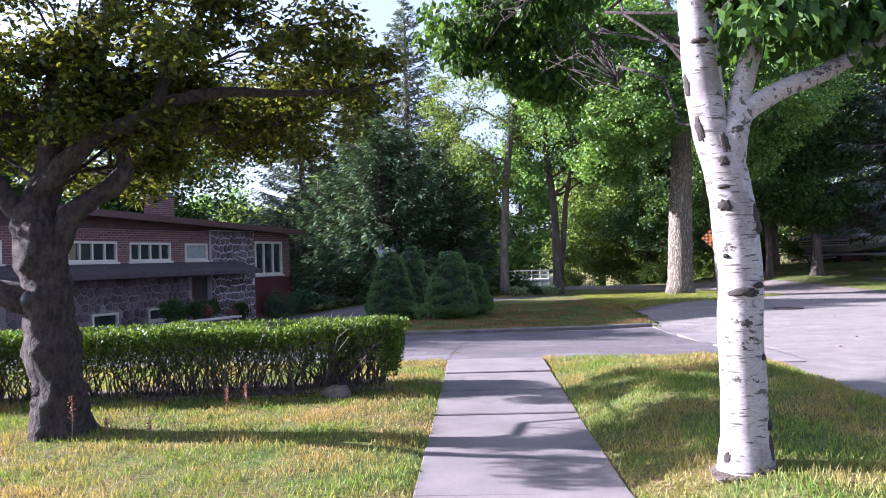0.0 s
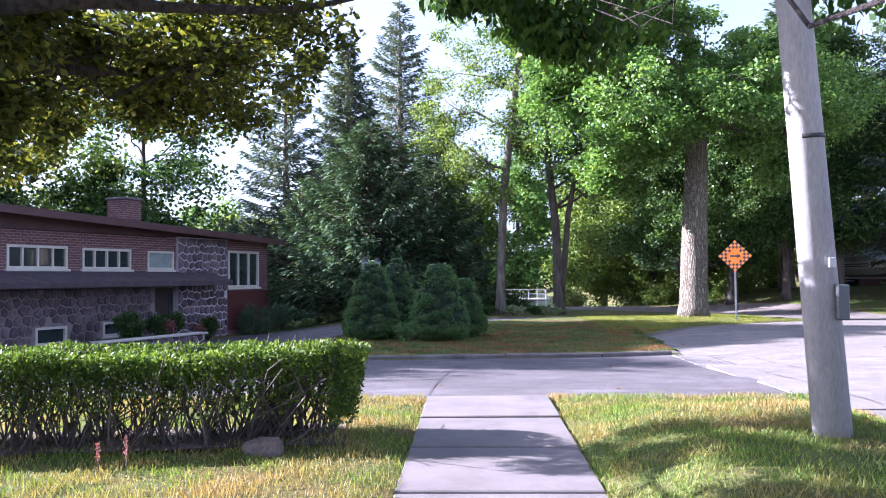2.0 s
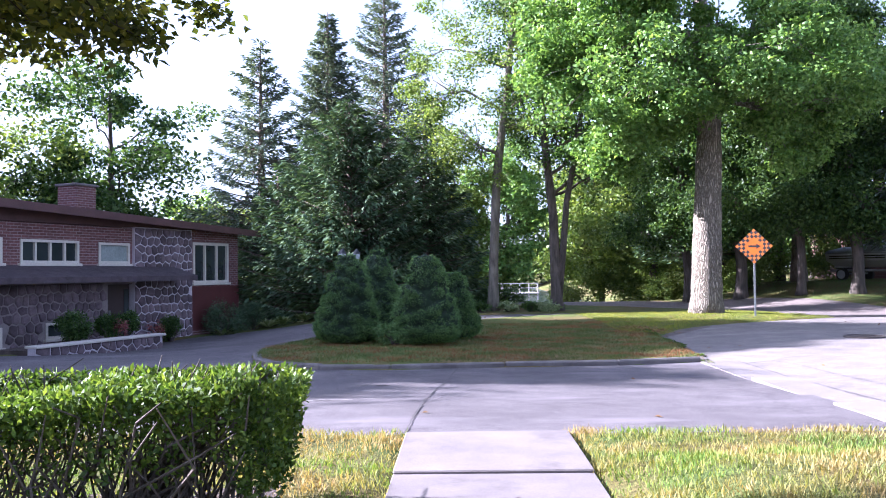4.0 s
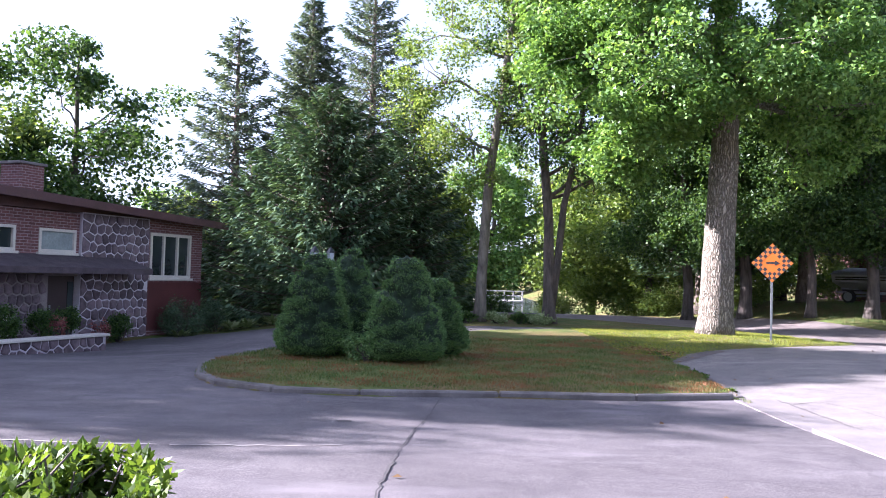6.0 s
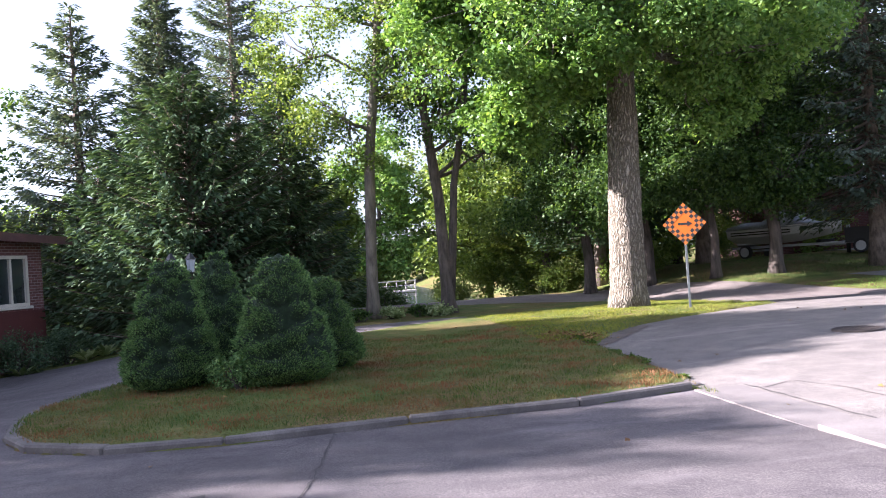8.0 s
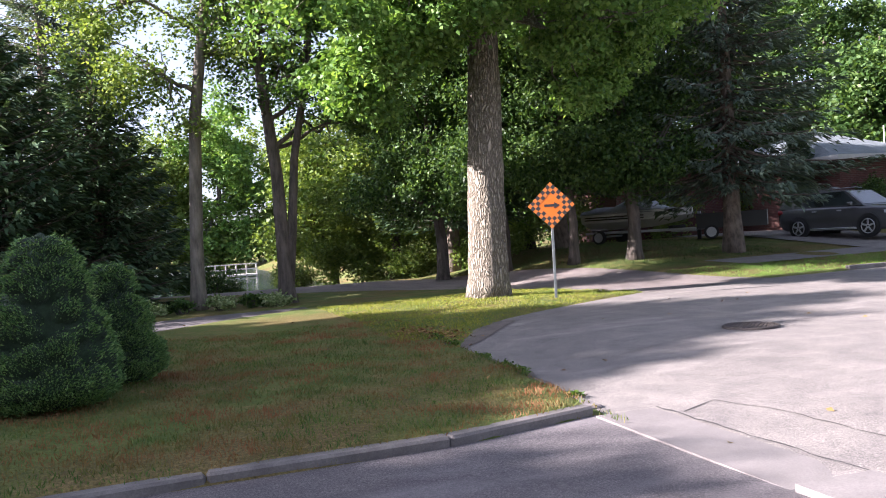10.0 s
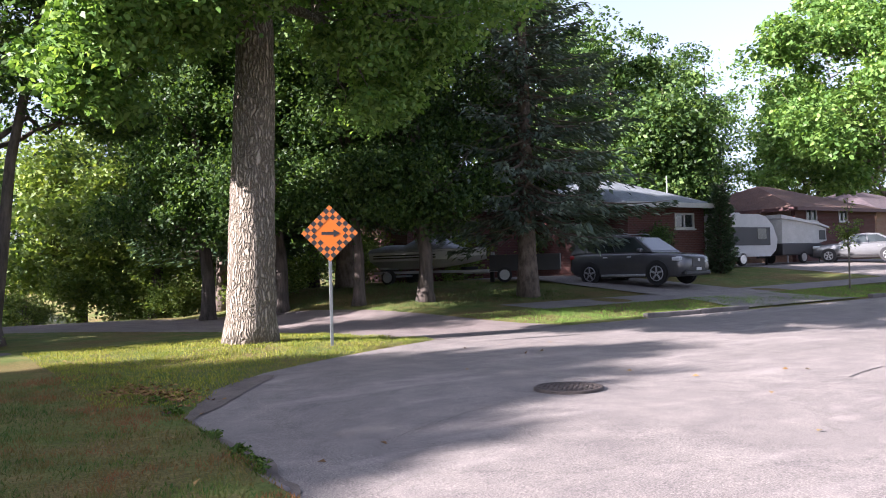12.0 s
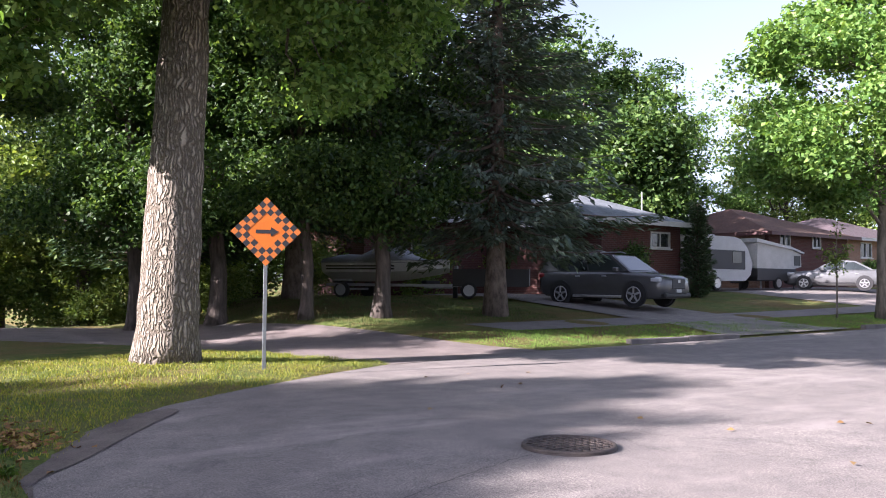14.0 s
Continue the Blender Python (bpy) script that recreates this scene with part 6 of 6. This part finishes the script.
SEDAN = [(2.30, 0.35, 0.66, 0.55), (2.22, 0.26, 0.76, 0.74), (1.9, 0.2, 0.84, 0.84), (1.1, 0.18, 0.92, 0.88), (0, 0.18, 0.94, 0.89), (-1.2, 0.18, 0.96, 0.88), (-1.95, 0.24, 0.98, 0.85), (-2.22, 0.34, 0.95, 0.76), (-2.3, 0.45, 0.86, 0.66)]
SEDAN_TOP = [(1.0, 0.90), (0.2, 1.38), (-0.4, 1.44), (-0.95, 1.40), (-1.75, 0.95)]
cx, cy = 43.2, 43.4
car("sedan", "silver sedan parked on the next driveway", (cx, cy, float(base_level(cx, cy)) + 0.1), 118, M_SILVER_PAINT, SEDAN, SEDAN_TOP, 0.92, 1.44, (1.38, -1.32), 0.31, 0.58, M_LAMP_GLASS, 0)

# covered motor boat on its trailer
bx, by = 19.0, 46.2
M_HULL = surface("white_hull", (0.7, 0.69, 0.68), (0.8, 0.79, 0.77), 1.5, 0.3, 0, 50, 0.05, 0.003)
M_TARP = surface("grey_tarp", (0.26, 0.27, 0.29), (0.38, 0.39, 0.41), 1.8, 0.8, 0, 14, 0.8, 0.04)
boat = thing("motor_boat", "white motor boat under a grey tarpaulin cover", "boat", (bx, by, float(base_level(bx, by)) + 0.55), -58)
hull = []
for t in np.linspace(0, 1, 9):
    x = -2.3 + 4.6 * t
    w = 0.95 * (1 - max(0, t - 0.45) ** 2 / 0.31)
    k = 0.05 + 0.45 * max(0, t - 0.5) ** 1.5 * 2
    hull.append([(x, w, 0.72 + 0.08 * t), (x, w * 0.92, 0.35 + k * 0.5), (x, 0.02, k), (x, -w * 0.92, 0.35 + k * 0.5), (x, -w, 0.72 + 0.08 * t)])
bh = part("hull", loft(hull), M_HULL, boat, "white hull with dark stripes")
for s_ in (1, -1):
    for z_ in (0.46, 0.56):
        part("stripe", boxed(-2.1, s_ * 0.925 - 0.01, z_, 0.6, s_ * 0.925 + 0.025, z_ + 0.05), M_BLACK, bh)
cov = []
for t in np.linspace(0, 1, 11):
    x = -2.32 + 4.5 * t
    w = 0.98 * (1 - max(0, t - 0.45) ** 2 / 0.31)
    h = 0.80 + 0.62 * math.exp(-((t - 0.52) / 0.17) ** 2) + 0.22 * math.exp(-((t - 0.15) / 0.15) ** 2) + 0.05 * (t > 0.9)
    cov.append([(x, w, 0.70), (x, w * 0.8, 0.4 * 0.8 + 0.6 * h), (x, w * 0.35, h), (x, -w * 0.35, h), (x, -w * 0.8, 0.4 * 0.8 + 0.6 * h), (x, -w, 0.70)])
part("cover", loft(cov), M_TARP, boat, "wrinkled grey tarpaulin", True)
tr = thing("boat_trailer", "white steel boat trailer with small wheels", "trailer", (bx, by, float(base_level(bx, by))), -58)
for s_ in (0.55, -0.55):
    part("rail", boxed(-2.3, s_ - 0.04, 0.42, 2.6, s_ + 0.04, 0.52, 0.01), M_WHITE, tr)
part("axle", boxed(-1.45, -0.95, 0.28, -1.35, 0.95, 0.36, 0.01), M_STEEL, tr)
part("winch_post", boxed(2.5, -0.05, 0.42, 2.62, 0.05, 1.15, 0.01, None), M_WHITE, tr)
for x_ in (-1.9, 1.6):
    part("bunk", boxed(x_ - 0.1, -0.6, 0.52, x_ + 0.1, 0.6, 0.64, 0.01), M_BLACK, tr)
for s_ in (1.0, -1.0):
    wheel(tr, -1.4, s_, 0.29, 0.18, M_WHITE, 0)
    part("fender", boxed(-1.75, s_ - 0.12, 0.60, -1.05, s_ + 0.12, 0.66, 0.03), M_WHITE, tr)
part("jack_wheel", boxed(2.45, -0.05, 0.0, 2.6, 0.05, 0.42, 0.01), M_BLACK, tr)

ux, uy = 21.5, 43.6
ut = thing("utility_trailer", "small black box trailer with white wheels", "trailer", (ux, uy, float(base_level(ux, uy)) + 0.05), -36)
part("box", wall_with_holes(-1.3, 1.3, 0.42, 1.02, [(-1.26, 0.5, 1.26, 1.03)], -0.75, 0.75), M_BLACK, ut)
part("side_panel", boxed(-1.3, -0.79, 0.42, 1.3, -0.752, 1.02, 0.005), M_BLACK, ut)
part("tail_board", boxed(1.305, -0.72, 0.46, 1.345, 0.72, 1.04, 0.01), M_STEEL, ut)
for s_ in (0.86, -0.86):
    wheel(ut, -0.75, s_, 0.28, 0.16, M_WHITE, 0)
part("drawbar", boxed(-2.3, -0.04, 0.34, -1.3, 0.04, 0.42), M_STEEL, ut)

tx, ty = 37.4, 46.2
tt = thing("travel_trailer", "white travel trailer with a dark window and rounded front", "trailer", (tx, ty, float(base_level(tx, ty)) + 0.08), 0)
part("body", prism([(-3.2, 0.45), (0.9, 0.45), (1.35, 0.75), (1.5, 1.3), (1.15, 2.0), (0.6, 2.45), (0.1, 2.55), (-3.2, 2.55)], -1.1, 1.1, "y"), M_WHITE, tt)
part("stripe", boxed(-3.2, -1.116, 1.0, 0.9, -1.102, 1.9, 0.0), M_BLACK, tt, "dark grey side panel")
part("window", boxed(-0.1, -1.13, 1.3, 0.6, -1.117, 1.85, 0.01), M_GLASS, tt)
part("front_window", boxed(1.1, -0.6, 1.45, 1.46, 0.6, 1.9, 0.02, None), M_GLASS, tt)
part("roof_vent", boxed(-0.9, -0.3, 2.55, -0.3, 0.3, 2.68, 0.03), M_WHITE, tt)
for s_ in (1.0, -1.0):
    wheel(tt, -1.2, s_, 0.33, 0.2, M_ALLOY, 0)
part("hitch", boxed(1.3, -0.05, 0.35, 2.3, 0.05, 0.45), M_BLACK, tt)
part("front_jack", boxed(2.0, -0.05, 0.0, 2.1, 0.05, 0.5), M_BLACK, tt)
px_, py_ = 40.6, 45.9
pc = thing("tent_camper", "open folding camper with white roof and grey canvas", "trailer", (px_, py_, float(base_level(px_, py_)) + 0.08), 0)
part("base", boxed(-1.6, -1.0, 0.42, 1.7, 1.0, 1.02, 0.03), M_BLACK, pc)
part("canvas", prism([(-1.55, 1.02), (1.5, 1.02), (2.2, 1.15), (2.15, 1.8), (1.3, 2.0), (-1.5, 2.35)], -0.95, 0.95, "y"), surface("grey_canvas", (0.42, 0.42, 0.40), (0.52, 0.52, 0.50), 2, 0.8, 0, 20, 0.3), pc)
part("roof", prism([(-1.7, 2.3), (1.35, 2.0), (2.3, 1.8), (2.34, 1.88), (1.4, 2.1), (-1.7, 2.48)], -1.05, 1.05, "y"), M_WHITE, pc)
part("screen", boxed(1.55, -0.962, 1.2, 2.1, -0.952, 1.7, 0.0), M_BLACK, pc, "dark mesh window")
for s_ in (0.95, -0.95):
    wheel(pc, 0.1, s_, 0.3, 0.18, M_ALLOY, 0)
    part("stand", boxed(1.5, s_ - 0.03, 0.0, 1.56, s_ + 0.03, 0.45), M_STEEL, pc)

# ---- seams, cracks and broken edging in the paving ----


def crack(name, label, pts, width, material, lift, seed):
    """A thin wavering strip lying on the paving."""
    rng = np.random.default_rng(seed)
    line = []
    for (ax, ay), (bx2, by2) in zip(pts, pts[1:]):
        n_ = max(2, int(math.hypot(bx2 - ax, by2 - ay) / 0.12))
        line += [(ax + (bx2 - ax) * k / n_ + rng.normal(0, 0.012), ay + (by2 - ay) * k / n_ + rng.normal(0, 0.012)) for k in range(n_)]
    line.append(pts[-1])
    bm = bmesh.new()
    prev = None
    for i, (x, y) in enumerate(line):
        qx, qy = line[min(i + 1, len(line) - 1)]
        ox, oy = line[max(i - 1, 0)]
        d = math.hypot(qx - ox, qy - oy) + 1e-9
        w = width * (0.35 + 1.1 * rng.random())
        z = float(base_level(x, y)) + lift
        pair = [bm.verts.new((x - (qy - oy) / d * w, y + (qx - ox) / d * w, z)), bm.verts.new((x + (qy - oy) / d * w, y - (qx - ox) / d * w, z))]
        if prev:
            bm.faces.new((prev[0], prev[1], pair[1], pair[0]))
        prev = pair
    return tagged(part(name, bm, material), label, "crack", kind="structure")


M_TAR = surface("dark_crack", (0.035, 0.032, 0.032), (0.07, 0.062, 0.06), 4, 0.95, 0, 40, 0.5, 0.01)
M_SAND = surface("pale_sand", (0.27, 0.245, 0.23), (0.37, 0.335, 0.31), 3, 0.95, 0, 40, 0.5, 0.01)
SEAM = [(-0.3, 21.75), (-0.43, 20.2), (-0.57, 19.1), (-0.65, 18.2), (-0.72, 16.85), (-0.76, 15.75)]
crack("seam", "dark open seam between two driveway pavings", SEAM, 0.009, M_TAR, 0.012, 1)
crack("seam", "dark joint between walk and driveway", [(-0.78, 15.56), (0.76, 15.54)], 0.016, M_TAR, 0.034, 2)
crack("sand_line", "pale worn streak across the driveway", [(-4.9, 17.86), (-3.4, 17.87), (-2.8, 17.87)], 0.018, M_SAND, 0.009, 4)
crack("sand_line", "pale worn streak across the driveway", [(-2.7, 17.88), (-2.1, 17.94), (-1.75, 18.0), (-1.2, 18.11)], 0.016, M_SAND, 0.009, 5)
crack("crack", "thin dark crack in the street asphalt", [(4.57, 21.99), (5.05, 22.21), (5.25, 21.43), (5.22, 20.6), (5.35, 18.5)], 0.007, M_TAR, 0.006, 6)
crack("crack", "thin dark crack in the street asphalt", [(5.4, 24.9), (6.57, 25.37), (7.56, 25.7), (9.07, 26.07), (9.8, 26.1)], 0.004, M_TAR, 0.006, 7)
crack("crack", "thin dark crack in the street asphalt", [(11.4, 24.3), (12.2, 24.5), (13.1, 24.6), (13.9, 25.0)], 0.014, M_TAR, 0.006, 8)
crack("crack", "thin dark crack along the gutter", [(4.5, 22.3), (4.52, 20.5), (4.5, 18.0), (4.53, 15.0)], 0.01, M_TAR, 0.016, 9)
spot = crack("patch", "small dark tar spot on the driveway", [(-1.42, 19.6), (-1.28, 19.63)], 0.05, M_TAR, 0.010, 10)
edging = thing("edging", "broken concrete edging half buried beside the lawn", "edging", kind="structure")
for i, (x0, y0, ln, a) in enumerate(((4.02, 22.6, 1.25, 88), (4.08, 23.95, 1.1, 91), (4.05, 25.2, 0.9, 87), (4.1, 26.2, 1.15, 86), (4.2, 27.45, 0.6, 80))):
    part("edging_stone", boxed(0, -0.09, -0.12, ln, 0.09, 0.035, 0.02, pose(x0, y0, float(base_level(x0, y0 + ln / 2)), rng.normal(0, 2), rng.normal(0, 1), a)), M_CONCRETE, edging)

# ---- loose things on the ground ----


def blades(name, label, x0, x1, y0, y1, per_m2, seed, h=0.06, leaf=None):
    rng = np.random.default_rng(seed)
    n = int((x1 - x0) * (y1 - y0) * per_m2)
    x, y = x0 + (x1 - x0) * rng.random(n), y0 + (y1 - y0) * rng.random(n)
    out = np.maximum.reduce([inside_by(p, x, y) for p in (STREET, DRIVE, LANE, WALK)])
    clump = np.sin(x * 5.1 + np.sin(y * 3.3)) * np.sin(y * 4.7 + np.sin(x * 2.9))
    keep = (out < 0.03) & (rng.random(n) < 0.75 + 0.35 * clump)
    x, y, clump = x[keep], y[keep], clump[keep]
    n = len(x)
    at = np.column_stack([x, y, lawn_level(x, y) - 0.005])
    way = rng.normal(0, 0.45, (n, 3))
    way[:, 2] = 1
    ln = h * (0.55 + 0.8 * rng.random(n)) * (1 + 0.3 * clump)
    me = leaf_cards(name, at, way, rand_dirs(rng, n, 0.2), ln, 0.009, leaf or L_GRASS, 0.1)
    return tagged(new(name, me), label, "grass", kind="stuff")


blades("grass", "short sunlit lawn grass with dry tips", -7.5, -0.72, 6.5, 15.7, 1300, 1)
blades("grass", "short sunlit verge grass with dry tips", 0.72, 4.02, 6.0, 15.65, 1500, 2)
blades("grass", "thin dry grass on the shaded island", -4.4, 4.4, 21.9, 31, 1000, 3, 0.05, L_DRY)
blades("grass", "thick yellow-green grass round the big tree", 3.6, 12, 28, 36, 1000, 4, 0.05, L_VERGE)
blades("grass", "shaded grass on the bank under the trees", 8.2, 20, 38.0, 45.5, 170, 6, 0.09, L_DARK)
blades("grass", "bright strip of grass between pavement and street", 13, 36, 33.7, 36.4, 560, 5, 0.06, L_GREEN)
for i, p in enumerate(((4.25, 26.2), (4.3, 25.45), (4.2, 27.3), (4.12, 24.6), (4.3, 28.3), (4.08, 23.2), (4.16, 25.0))):
    shrub("weed", "small green weed in the bare soil by the road", p, (0.12 + 0.03 * (i % 3), 0.16, 0.05), L_HEDGE, 700 + i, 160, 0.05, "roadside weeds", 8, "weed")
lit = np.random.default_rng(12)
n = 330
lx, ly = np.concatenate([lit.normal(4.4, 0.25, 270), lit.uniform(-4, 12, 60)]), np.concatenate([lit.normal(28.9, 0.45, 270), lit.uniform(16, 34, 60)])
lz = np.maximum(lawn_level(lx, ly) + 0.03, base_level(lx, ly) + 0.015)
L_LITTER = leafy("fallen_leaves", (0.10, 0.05, 0.02), (0.2, 0.11, 0.04), (0.3, 0.2, 0.08), 0.8, 0.1)
tagged(new("fallen_leaf", leaf_cards("fallen_leaf", np.column_stack([lx, ly, lz]), rand_dirs(lit, n, 0.1), rand_dirs(lit, n, 0.1) + (0, 0, 2), 0.08, 0.055, L_LITTER)), "scattered brown fallen leaves", "leaves", kind="stuff")
